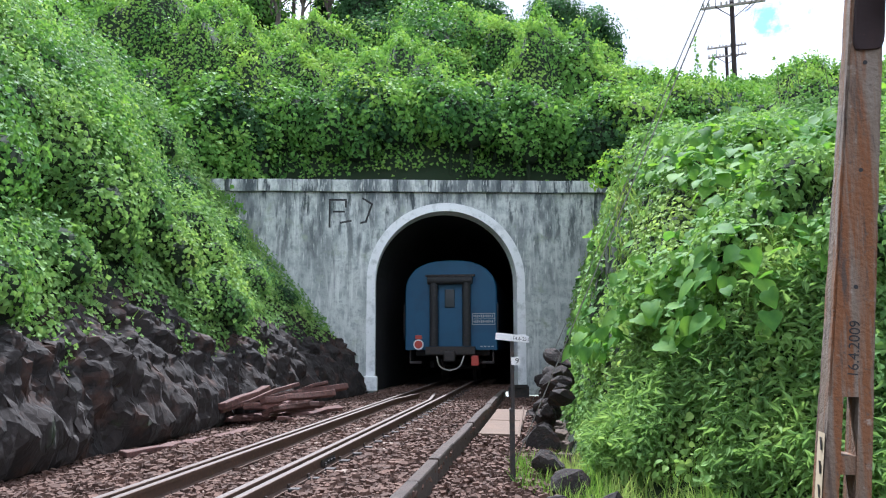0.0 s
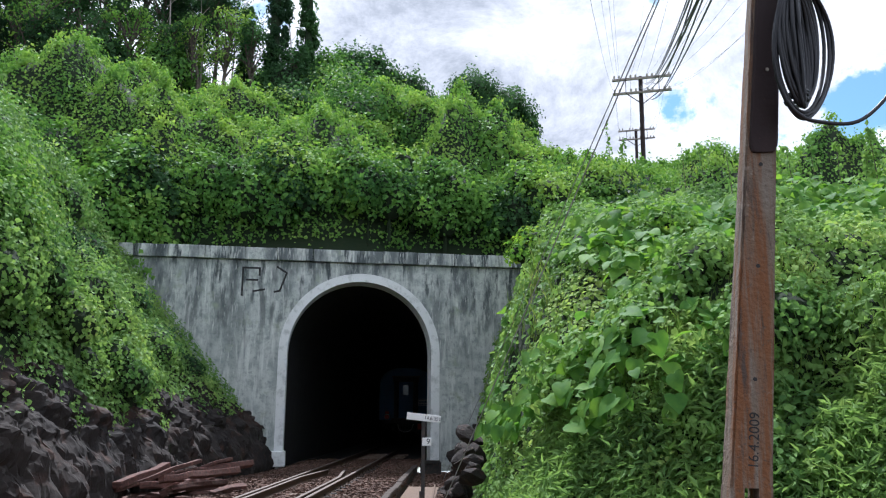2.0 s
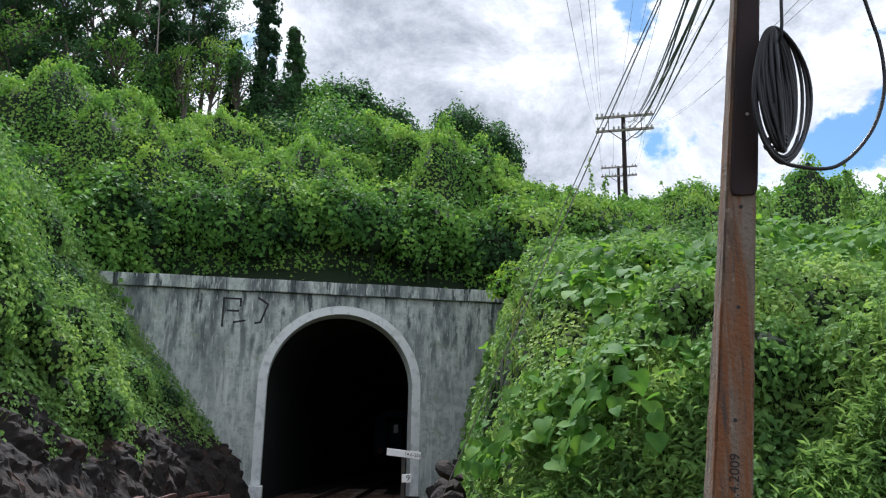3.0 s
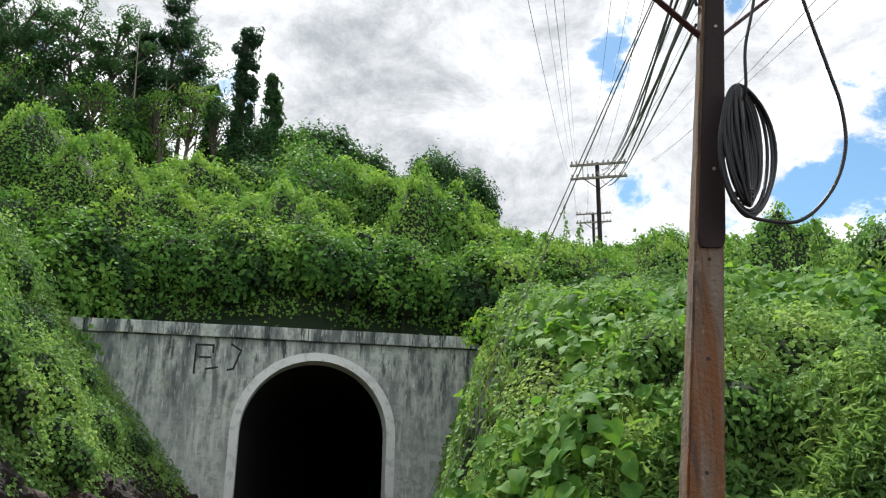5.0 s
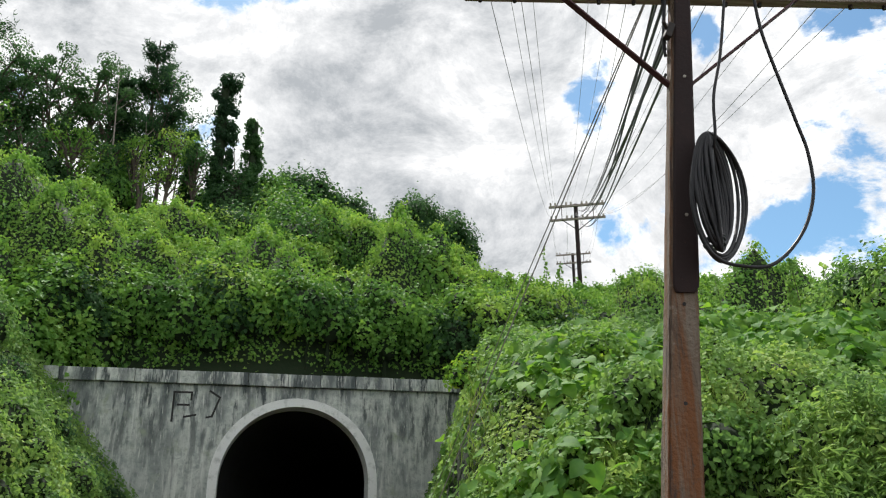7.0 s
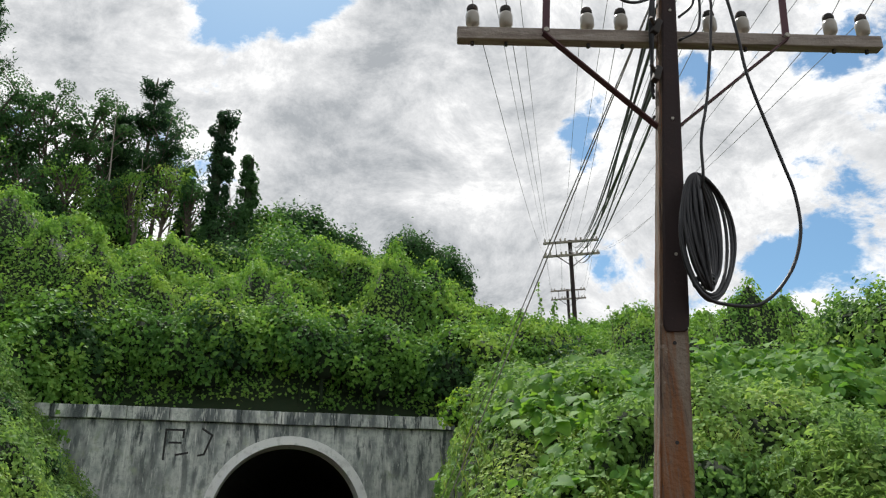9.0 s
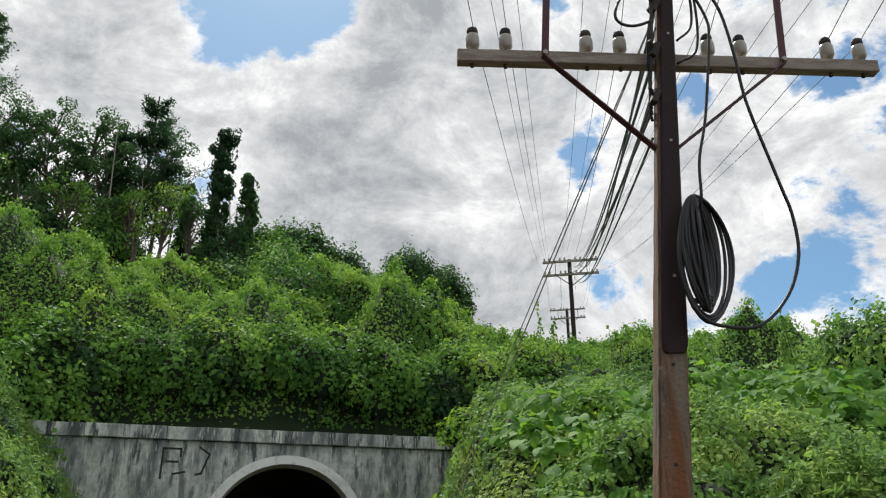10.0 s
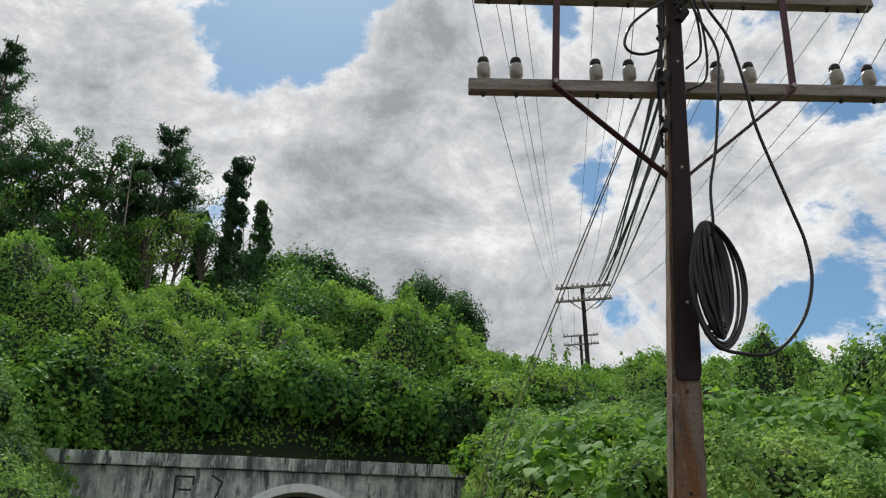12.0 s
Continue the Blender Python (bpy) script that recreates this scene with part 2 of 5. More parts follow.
# carriage white darkened in colour, in place of the tunnel's shade
M_DIM_WHITE = material("dimmed_white_paint", (0.40, 0.42, 0.42), 0.7, spots=((20, 0.55, 0.8, (0.25, 0.27, 0.28)),))
M_INK = material("black_ink", (0.02, 0.02, 0.02), 0.7)
M_POLE = material("pole_concrete", (0.170, 0.122, 0.084), 0.9, spots=(((5, 5, 1.2), 0.42, 0.62, (0.22, 0.185, 0.148)), ((13, 13, 0.6), 0.47, 0.59, (0.20, 0.085, 0.034)), ((16, 16, 2.2), 0.56, 0.66, (0.085, 0.06, 0.048)), (45, 0.56, 0.75, (0.12, 0.09, 0.07)), (9, 0.62, 0.72, (0.34, 0.29, 0.24))), bump=0.7, bump_scale=40)
M_MAROON = material("maroon_steel", (0.018, 0.007, 0.007), 0.75, 0.0, spots=((6, 0.5, 0.7, (0.026, 0.010, 0.009)), (30, 0.64, 0.78, (0.07, 0.03, 0.022))), bump=0.2)
M_BRACE = material("purple_brown_paint", (0.085, 0.030, 0.042), 0.65, 0.0, spots=((8, 0.5, 0.7, (0.060, 0.024, 0.032)), (40, 0.6, 0.75, (0.13, 0.06, 0.05))))
M_GALV = material("galvanised_strand", (0.33, 0.33, 0.32), 0.6, 0.1, spots=((20, 0.5, 0.7, (0.22, 0.21, 0.20)),))
M_ARM = material("weathered_crossarm", (0.32, 0.28, 0.245), 0.85, spots=(((1.2, 20, 20), 0.45, 0.62, (0.20, 0.165, 0.14)), ((2, 40, 40), 0.55, 0.7, (0.42, 0.38, 0.34))), bump=0.4)
M_PORC = material("porcelain", (0.37, 0.345, 0.295), 0.3, spots=((25, 0.58, 0.75, (0.42, 0.38, 0.32)),), coat=0.5)
M_CABLE = material("black_cable", (0.009, 0.009, 0.012), 0.5)
M_WIRE = material("grey_wire", (0.20, 0.20, 0.20), 0.5, 0.6)
M_BARK = material("bark", (0.12, 0.095, 0.075), 0.9, spots=((8, 0.45, 0.65, (0.06, 0.05, 0.04)),), bump=0.6)
M_DEADWOOD = material("pale_dead_wood", (0.30, 0.27, 0.23), 0.9)


# ---------------------------------------------------------------- mesh helpers
def part(name, bm, mat, parent=None, label=""):
    me = bpy.data.meshes.new(name)
    bm.to_mesh(me)
    bm.free()
    me.materials.append(mat)
    ob = new(name, me)
    ob.parent = parent
    return tagged(ob, label)


def group(name, label, category, m=None, groupname=""):
    ob = new(name)
    ob.empty_display_size = 0.1
    if m is not None:
        ob.matrix_basis = m
    return tagged(ob, label, category, groupname)


def box(bm, size, m=Matrix(), bevel=0.0):
    r = bmesh.ops.create_cube(bm, size=1.0, matrix=m @ Matrix.Diagonal((*size, 1)))
    if bevel:
        edges = {e for v in r["verts"] for e in v.link_edges}
        bmesh.ops.bevel(bm, geom=list(edges), offset=bevel, segments=2, affect="EDGES", profile=0.6)


def rod(bm, a, b, r1, r2=None, seg=8):
    a, b = Vector(a), Vector(b)
    d = b - a
    m = Matrix.Translation((a + b) / 2) @ d.to_track_quat("Z", "Y").to_matrix().to_4x4()
    bmesh.ops.create_cone(bm, cap_ends=True, segments=seg, radius1=r1, radius2=r1 if r2 is None else r2, depth=d.length, matrix=m)


def lathe(bm, profile, m=Matrix(), seg=14):
    rings = []
    for r, z in profile:
        rings.append([bm.verts.new(m @ Vector((r * math.cos(6.28318 * i / seg), r * math.sin(6.28318 * i / seg), z))) for i in range(seg)])
    for a, b in zip(rings, rings[1:]):
        for i in range(seg):
            bm.faces.new((a[i], a[(i + 1) % seg], b[(i + 1) % seg], b[i]))
    bm.faces.new(rings[0][::-1])
    bm.faces.new(rings[-1])


def smooth_all(ob):
    ob.data.polygons.foreach_set("use_smooth", [True] * len(ob.data.polygons))
    return ob


def tube(bm, pts, r, seg=6):
    pts = [Vector(p) for p in pts]
    rings, side = [], None
    for i, p in enumerate(pts):
        d = (pts[min(i + 1, len(pts) - 1)] - pts[max(i - 1, 0)]).normalized()
        if side is None:
            side = d.orthogonal().normalized()
        side = (side - d * side.dot(d)).normalized()
        up = d.cross(side)
        rr = r[i] if isinstance(r, (list, tuple)) else r
        rings.append([bm.verts.new(p + (side * math.cos(a) + up * math.sin(a)) * rr) for a in (6.28318 * k / seg for k in range(seg))])
    for a, b in zip(rings, rings[1:]):
        for i in range(seg):
            bm.faces.new((a[i], a[(i + 1) % seg], b[(i + 1) % seg], b[i]))
    bm.faces.new(rings[0][::-1])
    bm.faces.new(rings[-1])


def curve_points(ctrl, n=8):
    """Catmull-Rom through the control points."""
    c = [Vector(p) for p in ctrl]
    c = [2 * c[0] - c[1], *c, 2 * c[-1] - c[-2]]
    out = []
    for i in range(1, len(c) - 2):
        for k in range(n):
            t = k / n
            a, b, d, e = c[i - 1], c[i], c[i + 1], c[i + 2]
            out.append(0.5 * (2 * b + (d - a) * t + (2 * a - 5 * b + 4 * d - e) * t * t + (3 * b - a - 3 * d + e) * t ** 3))
    return out + [c[-2]]


def mesh_arrays(name, verts, faces, mat, parent=None, smooth=False):
    """A mesh from numpy arrays; faces: rows of equally many corners."""
    me = bpy.data.meshes.new(name)
    k = faces.shape[1]
    me.vertices.add(len(verts))
    me.vertices.foreach_set("co", verts.astype(np.float32).ravel())
    me.loops.add(faces.size)
    me.loops.foreach_set("vertex_index", faces.astype(np.int32).ravel())
    me.polygons.add(len(faces))
    me.polygons.foreach_set("loop_start", np.arange(0, faces.size, k, dtype=np.int32))
    me.polygons.foreach_set("use_smooth", np.full(len(faces), smooth, bool))
    me.update(calc_edges=True)
    me.materials.append(mat)
    ob = new(name, me)
    ob.parent = parent
    return ob


# ---------------------------------------------------------------- lie of the land
RNG = np.random.default_rng(7)


def fade(a, b, x):
    t = np.clip((x - a) / (b - a), 0, 1)
    return t * t * (3 - 2 * t)


def hashed(i, j, seed):
    h = (i * 374761393 + j * 668265263 + seed * 974634541) & 0xFFFFFFFF
    h = ((h ^ (h >> 13)) * 1274126177) & 0xFFFFFFFF
    return ((h ^ (h >> 16)) & 0xFFFFFF) / float(0x1000000)


def value_noise(x, y, size, seed):
    x, y = x / size, y / size
    i, j = np.floor(x).astype(np.int64), np.floor(y).astype(np.int64)
    u, v = x - i, y - j
    u, v = u * u * (3 - 2 * u), v * v * (3 - 2 * v)
    a, b, c, d = hashed(i, j, seed), hashed(i + 1, j, seed), hashed(i, j + 1, seed), hashed(i + 1, j + 1, seed)
    return (a * (1 - u) + b * u) * (1 - v) + (c * (1 - u) + d * u) * v


def domes(x, y, size, seed):
    """Overgrown shrubs: rounded heaps of varied height, one in each cell of a jittered grid."""
    wx, wy, rag = value_noise(x, y, size * 0.42, seed + 5), value_noise(x, y, size * 0.42, seed + 6), value_noise(x, y, size * 0.2, seed + 7)
    x, y = x / size + 0.62 * (wx - 0.5), y / size + 0.62 * (wy - 0.5)
    i, j = np.floor(x).astype(np.int64), np.floor(y).astype(np.int64)
    best = np.zeros_like(x)
    for di in (-1, 0, 1):
        for dj in (-1, 0, 1):
            ci, cj = i + di, j + dj
            px, py = ci + hashed(ci, cj, seed), cj + hashed(ci, cj, seed + 1)
            h, r = 0.35 + 0.65 * hashed(ci, cj, seed + 2), 0.6 + 0.45 * hashed(ci, cj, seed + 3)
            q = 1 - ((x - px) ** 2 + (y - py) ** 2) / (r * r)
            best = np.maximum(best, h * np.sqrt(np.clip(q, 0, 1)))
    return best * (0.78 + 0.44 * rag)


def track_x(y):
    return -2.12 + 0.129 * (y - 6.3)


def portal_y(x):
    return 23.5 + 0.05 * x


def right_rise(x, y):
    e = x - track_x(y)
    r = np.maximum(e - 3.32 - 0.9 * np.clip(9 - y, 0, 8), 0)
    face = r * (0.75 + 2.3 * fade(8.5, 15, y))
    top = -1.0 + 0.12 * x + 0.305 * np.clip(y, 0, 70) - 0.25 * np.maximum(e - 15, 0)
    return np.maximum(face - np.log1p(np.exp((face - top) / 0.7)) * 0.7 + 0.7 * np.log1p(np.exp(-top / 0.7)), 0)


def left_rise(x, y):
    l = np.maximum(-(x - track_x(y)) - 3.0 + 0.5 * fade(19, 23, y), 0)
    steep = np.minimum(2.2 * l, 1.15 + 1.25 * np.maximum(l - 0.52, 0))
    z = np.where(steep < 6.6, steep, 6.6 + 0.42 * (steep - 6.6))
    return np.minimum(z, 24 + 0 * z)


def bed(x, y):
    """The flat of the cutting: ballast shoulder, drain and verge."""
    e = x - track_x(y)
    return -0.16 - 0.18 * fade(1.5, 1.75, e) - 0.12 * fade(-1.7, -2.6, e)


def cutting(x, y):
    rr, ll = right_rise(x, y), left_rise(x, y)
    return bed(x, y) + rr + ll, rr, ll


def growth(x, y, seed, tall):
    return tall * (1.0 * domes(x, y, 2.3, seed) + 0.45 * domes(x, y, 0.95, seed + 10) + 0.2 * value_noise(x, y, 0.4, seed + 20))


def hill(x, y):
    back = y - portal_y(x) - 0.35
    front = 5.75 + 1.7 * fade(1.3, 2.3, back) + 0.60 * np.maximum(back - 1.7, 0)
    ridge = 22.9 - 0.72 * np.clip(x + 2.2, 0, 8.2) - 0.30 * np.clip(x - 6, 0, 2) + 0.2 * np.clip(x - 8, 0, 4) - 0.33 * np.clip(x - 8, 0, 12) - 0.08 * np.maximum(back - 27, 0)
    shoulder = -0.8 + 0.05 * x + y * (0.45 - 0.15 * fade(0.0, 0.27, x / np.maximum(y, 1)))
    soft = 0.6
    z = -soft * np.log(np.exp(-front / soft) + np.exp(-ridge / soft) + np.exp(-np.minimum(shoulder, 60) / soft))
    return np.maximum(np.maximum(z, right_rise(x, y) - 0.3), left_rise(x, y))


def hill_growth(x, y):
    back = y - portal_y(x) - 0.35
    return fade(1.0, 2.0, back) * (0.8 + 0.2 * fade(2, 6, back)) * (1 - 0.62 * fade(29, 40, y)) * (4.6 * domes(x, y, 3.9, 41) ** 1.25 + 1.9 * domes(x, y, 1.7, 51) - 1.6 + 0.6 * domes(x, y, 0.7, 57) + 0.3 * value_noise(x, y, 0.4, 61))


def surface_cut(x, y):
    z, rr, ll = cutting(x, y)
    return z + (1.5 * growth(x, y, 3, 0.8) - 0.35) * fade(0.25, 1.6, rr) + (1.15 * growth(x, y, 5, 0.8) - 0.15) * fade(0.9, 2.2, ll) * (1 - 0.75 * fade(18, 22, y)) + 0.05 * value_noise(x, y, 0.5, 90)


def surface_hill(x, y):
    return hill(x, y) + hill_growth(x, y)


def sheet(name, fn, x0, x1, nx, y0, y1, ny, lower, mat, skew=0.0):
    gx, gy = np.meshgrid(np.linspace(x0, x1, nx), np.linspace(y0, y1, ny))
    gy = gy + skew * gx
    v = np.stack([gx, gy, fn(gx, gy) - lower], -1).reshape(-1, 3)
    a = (np.arange(ny - 1)[:, None] * nx + np.arange(nx - 1)[None]).ravel()
    return mesh_arrays(name, v, np.stack([a, a + 1, a + nx + 1, a + nx], 1), mat, smooth=True)


def spread(fn, n, xr, yr, keep, eps=0.06):
    """Random points on a surface, evenly by true area, with normals. keep: a weight from 0 to 1 by (x, y, z)."""
    got = []
    have = 0
    while have < n:
        m = int(n * 1.5) + 1000
        x, y = RNG.uniform(*xr, m), RNG.uniform(*yr, m)
        z, zx, zy = fn(x, y), fn(x + eps, y), fn(x, y + eps)
        nx, ny = -(zx - z) / eps, -(zy - z) / eps
        area = np.minimum(np.sqrt(1 + nx * nx + ny * ny), 6)
        ok = RNG.random(m) < area / 6 * keep(x, y, z)
        nn = np.stack([nx, ny, np.ones(m)], 1) / np.sqrt(1 + nx * nx + ny * ny)[:, None]
        got.append(np.concatenate([np.stack([x, y, z], 1), nn], 1)[ok])
        have += int(ok.sum())
        if ok.sum() == 0:
            break
    g = np.concatenate(got)[:n]
    return g[:, :3], g[:, 3:]


# leaf outlines: points (across, along, lift) and corners
LEAF_SMALL = (np.array([(0, 0, 0), (-0.46, 0.40, 0.10), (0, 1, -0.12), (0.46, 0.40, 0.10)]), np.array([(0, 2, 1), (0, 3, 2)]))
LEAF_NARROW = (np.array([(0, 0, 0), (-0.15, 0.4, 0.04), (0, 1, -0.2), (0.15, 0.4, 0.04)]), np.array([(0, 2, 1), (0, 3, 2)]))
LEAF_MID = (np.array([(0, 0, 0), (-0.30, 0.10, 0.07), (-0.42, 0.42, 0.10), (-0.22, 0.76, 0.02), (0, 1, -0.14), (0.22, 0.76, 0.02), (0.42, 0.42, 0.10), (0.30, 0.10, 0.07), (0, 0.5, 0.0)]),
            np.array([(8, 1, 0), (8, 2, 1), (8, 3, 2), (8, 4, 3), (8, 5, 4), (8, 6, 5), (8, 7, 6), (8, 0, 7)]))


def foliage(name, pos, nrm, size, mat, shape=LEAF_SMALL, wild=0.42, hang=0.7, parent=None):
    """One mesh of many leaves. nrm: the way each faces on the average; hang: how much the tips point down."""
    n = len(pos)
    nr = nrm + RNG.normal(0, wild, (n, 3))
    nr /= np.linalg.norm(nr, axis=1)[:, None]
    tip = RNG.normal(0, 0.6, (n, 3)) - np.array([0, 0, hang])
    tip -= nr * (tip * nr).sum(1)[:, None]
    tip /= np.linalg.norm(tip, axis=1)[:, None] + 1e-9
    side = np.cross(tip, nr)
    pts, tri = shape
    v = pos[:, None] + size[:, None, None] * (side[:, None] * pts[None, :, :1] + tip[:, None] * pts[None, :, 1:2] + nr[:, None] * pts[None, :, 2:])
    f = (np.arange(n)[:, None, None] * len(pts) + tri[None]).reshape(-1, 3)
    return mesh_arrays(name, v.reshape(-1, 3), f, mat, parent)


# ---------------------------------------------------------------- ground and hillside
ground = sheet("ground", surface_cut, -60, 60, 601, -60, 23.45, 420, 0.22, M_SOIL_SHADE, 0.05)
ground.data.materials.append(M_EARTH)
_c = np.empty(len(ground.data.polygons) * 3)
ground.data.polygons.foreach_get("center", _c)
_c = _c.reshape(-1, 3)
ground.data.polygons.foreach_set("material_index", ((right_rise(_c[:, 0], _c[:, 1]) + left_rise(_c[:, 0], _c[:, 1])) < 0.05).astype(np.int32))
tagged(ground, "stony soil of the railway cutting, coloured dark as shade under growth", "ground", kind="structure")
hillside = sheet("hillside", surface_hill, -90, 90, 451, 23.75, 263.75, 600, 0.3, M_SOIL_SHADE, 0.05)
tagged(hillside, "steep hillside of soil coloured dark as shade under dense vines", "hill", kind="structure")


def clumped(x, y, seed):
    return np.clip(2.2 * value_noise(x, y, 0.45, seed) + 1.2 * value_noise(x, y, 1.4, seed + 1) - 0.65, 0.2, 1)


def plant_the_land():
    # few leaves low down, so the shade-dark soil shows above the coping
    P, N = spread(surface_hill, 520000, (-31, 26), (24.0, 53),
                  lambda x, y, z: (y > portal_y(x) + 0.3) * (x > -0.56 * y - 1) * (x < 0.95 * y) * (x < 33 - 0.25 * y) * np.where(z < 6.3 + 0.8 * value_noise(x, y, 1.1, 77), 0.05, 1.0) * np.clip(1.3 - y / 90, 0.3, 1) * np.maximum(clumped(x, y, 70), 0.5))
    P += N * (RNG.uniform(-0.45, 0.15, len(P)) + 0.35 * (RNG.random(len(P)) < 0.07))[:, None]
    N = N + np.array([0, -0.1, 0.22])
    ob = foliage("hill_vines", P, N, RNG.uniform(0.08, 0.18, len(P)) * np.clip(P[:, 1] / 36, 0.8, 1.2), M_VINE, LEAF_SMALL, wild=0.38)
    tagged(ob, "dense green climbing vines blanketing the hillside above the tunnel", "vines", kind="stuff")

    P, N = spread(surface_cut, 210000, (-22, -3), (5, 23.4),
                  lambda x, y, z: (left_rise(x, y) > 0.35 + 0.05 * (y - 8) + 0.8 * value_noise(x, y, 1.3, 30)) * (x > -0.75 * y - 4) * (y < portal_y(x) - 0.1) * clumped(x, y, 80))
    P += N * RNG.uniform(-0.4, 0.2, len(P))[:, None]
    ob = foliage("bank_shrubs", P, N + np.array([0.25, -0.2, 0.5]), RNG.uniform(0.05, 0.12, len(P)), M_BANK, LEAF_SMALL, hang=0.45, wild=0.45)
    tagged(ob, "light green leafy shrubs and creepers on the rocky bank", "shrubs", kind="stuff")

    near = lambda x, y, z: (right_rise(x, y) > 0.10) * (x < 1.0 * y + 2) * clumped(x, y, 85)
    P, N = spread(surface_cut, 72000, (0.5, 14), (4.2, 13), near)
    P += N * RNG.uniform(-0.35, 0.15, len(P))[:, None]
    ob = foliage("bank_creeper", P, N + np.array([-0.3, -0.3, 0.6]), RNG.uniform(0.04, 0.11, len(P)), M_BANK, LEAF_MID, hang=0.5, wild=0.6)
    tagged(ob, "mixed green creeper leaves and weeds covering the bank", "creeper", kind="stuff")
    P, N = spread(surface_cut, 75000, (1.5, 24), (13, 24.6), lambda x, y, z: (right_rise(x, y) > 0.10) * (x < 1.0 * y + 2) * (y < portal_y(x) - 0.1) * clumped(x, y, 86))
    P += N * RNG.uniform(-0.4, 0.18, len(P))[:, None]
    ob = foliage("upper_bank_creeper", P, N + np.array([-0.3, -0.3, 0.6]), RNG.uniform(0.07, 0.19, len(P)), M_BANK, LEAF_SMALL, hang=0.5, wild=0.6)
    tagged(ob, "light green creeper leaves covering the upper bank", "creeper", kind="stuff")


plant_the_land()


# ---------------------------------------------------------------- tunnel portal
PORTAL = pose(0.09, portal_y(0.09), 0, 0, 0, math.degrees(math.atan(0.05)))
ARCH_W, ARCH_S, ARCH_TOP = 2.07, 3.0, 5.08      # half width, springing, crown of the opening


def arch(half, spring, top, n=28, low=-0.3):
    pts = [(-half, low), (-half, spring * 0.5)]
    for k in range(n + 1):
        a = math.pi * (1 - k / n)
        pts.append((half * math.cos(a), spring + (top - spring) * math.sin(a)))
    return pts + [(half, spring * 0.5), (half, low)]


def strip_between(bm, a, b):
    for p, q, r, s in zip(a, a[1:], b[1:], b):
        bm.faces.new((p, q, r, s))


def tunnel():
    wall = group("tunnel_portal", "weathered grey concrete tunnel portal wall with black streaks", "tunnel portal", PORTAL)
    wall["kind"] = "structure"
    bm = bmesh.new()
    inner = arch(ARCH_W + 0.1, ARCH_S, ARCH_TOP + 0.1)
    L, R, TOP = -9.5, 9.5, 5.62
    rim = [(L, -0.3), (L, 2.0)] + [(L + (R - L) * k / 28, TOP) for k in range(29)] + [(R, 2.0), (R, -0.3)]
    for y in (0.0, 0.7):
        a = [bm.verts.new((x, y, z)) for x, z in inner]
        b = [bm.verts.new((x, y, z)) for x, z in rim]
        strip_between(bm, a, b)
        if y == 0:
            fa, fb = a, b
    strip_between(bm, fa, a)
    strip_between(bm, fb, b)
    bmesh.ops.recalc_face_normals(bm, faces=bm.faces)
    part("wall", bm, M_CONC, wall)
    x, k = -9.5, 0
    while x < 9.4:
        w = 0.92 + 0.1 * ((k * 7) % 3)
        cop = bmesh.new()
        box(cop, (w - 0.012, 0.86, 0.36), pose(x + w / 2, 0.31, 5.81 + 0.006 * ((k * 5) % 3)), 0.02)
        part("coping_stone", cop, M_CONC, wall)
        x += w
        k += 1
    # white arch band, proud of the wall
    bm = bmesh.new()
    rings = []
    for half, top, y in ((ARCH_W, ARCH_TOP, 0.75), (ARCH_W, ARCH_TOP, -0.05), (ARCH_W + 0.25, ARCH_TOP + 0.24, -0.05), (ARCH_W + 0.25, ARCH_TOP + 0.24, 0.02)):
        rings.append([bm.verts.new((px, y, pz)) for px, pz in arch(half, ARCH_S, top)])
    for a, b in zip(rings, rings[1:]):
        strip_between(bm, a, b)
    bmesh.ops.recalc_face_normals(bm, faces=bm.faces)
    part("arch_band", bm, M_WHITE, wall, "white limewashed arch surround")
    for sx in (-1,):
        bm = bmesh.new()
        box(bm, (0.42, 0.5, 0.42), pose(sx * (ARCH_W + 0.13), 0.0, 0.05), 0.04)
        part("plinth", bm, M_WHITE, wall)
    # faded painted marks
    def marks(lines):
        bm = bmesh.new()
        for (ax, az), (bx, bz) in lines:
            d = Vector((bx - ax, 0, bz - az))
            box(bm, (d.length + 0.05, 0.008, 0.055), Matrix.Translation(((ax + bx) / 2, -0.006, (az + bz) / 2)) @ Matrix.Rotation(-math.atan2(bz - az, bx - ax), 4, "Y"))
        return bm
    part("painted_mark", marks([((-3.42, 4.6), (-3.42, 5.40)), ((-3.42, 5.40), (-2.95, 5.40)), ((-2.95, 5.40), (-2.95, 5.2)), ((-3.3, 5.05), (-3.0, 5.05)), ((-3.1, 4.72), (-2.8, 4.78)),
                                ((-2.45, 5.45), (-2.18, 5.28)), ((-2.18, 5.28), (-2.36, 4.75)), ((-2.36, 4.75), (-2.5, 4.72))]), M_INK, wall, "faded black painted strokes")
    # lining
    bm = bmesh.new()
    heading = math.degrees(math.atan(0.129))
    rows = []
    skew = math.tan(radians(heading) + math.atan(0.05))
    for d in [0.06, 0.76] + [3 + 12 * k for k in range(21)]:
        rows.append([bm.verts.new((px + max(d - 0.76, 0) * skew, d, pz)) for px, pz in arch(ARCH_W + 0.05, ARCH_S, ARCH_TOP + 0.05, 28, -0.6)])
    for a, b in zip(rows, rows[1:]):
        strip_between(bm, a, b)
    # unseen end wall, added to keep daylight out of the tunnel
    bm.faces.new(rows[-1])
    part("lining", bm, M_TUNNEL_DARK, wall, "tunnel lining coloured near black for the dark inside")
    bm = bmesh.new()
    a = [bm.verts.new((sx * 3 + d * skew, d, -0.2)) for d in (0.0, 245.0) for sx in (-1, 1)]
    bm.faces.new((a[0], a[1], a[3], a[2]))
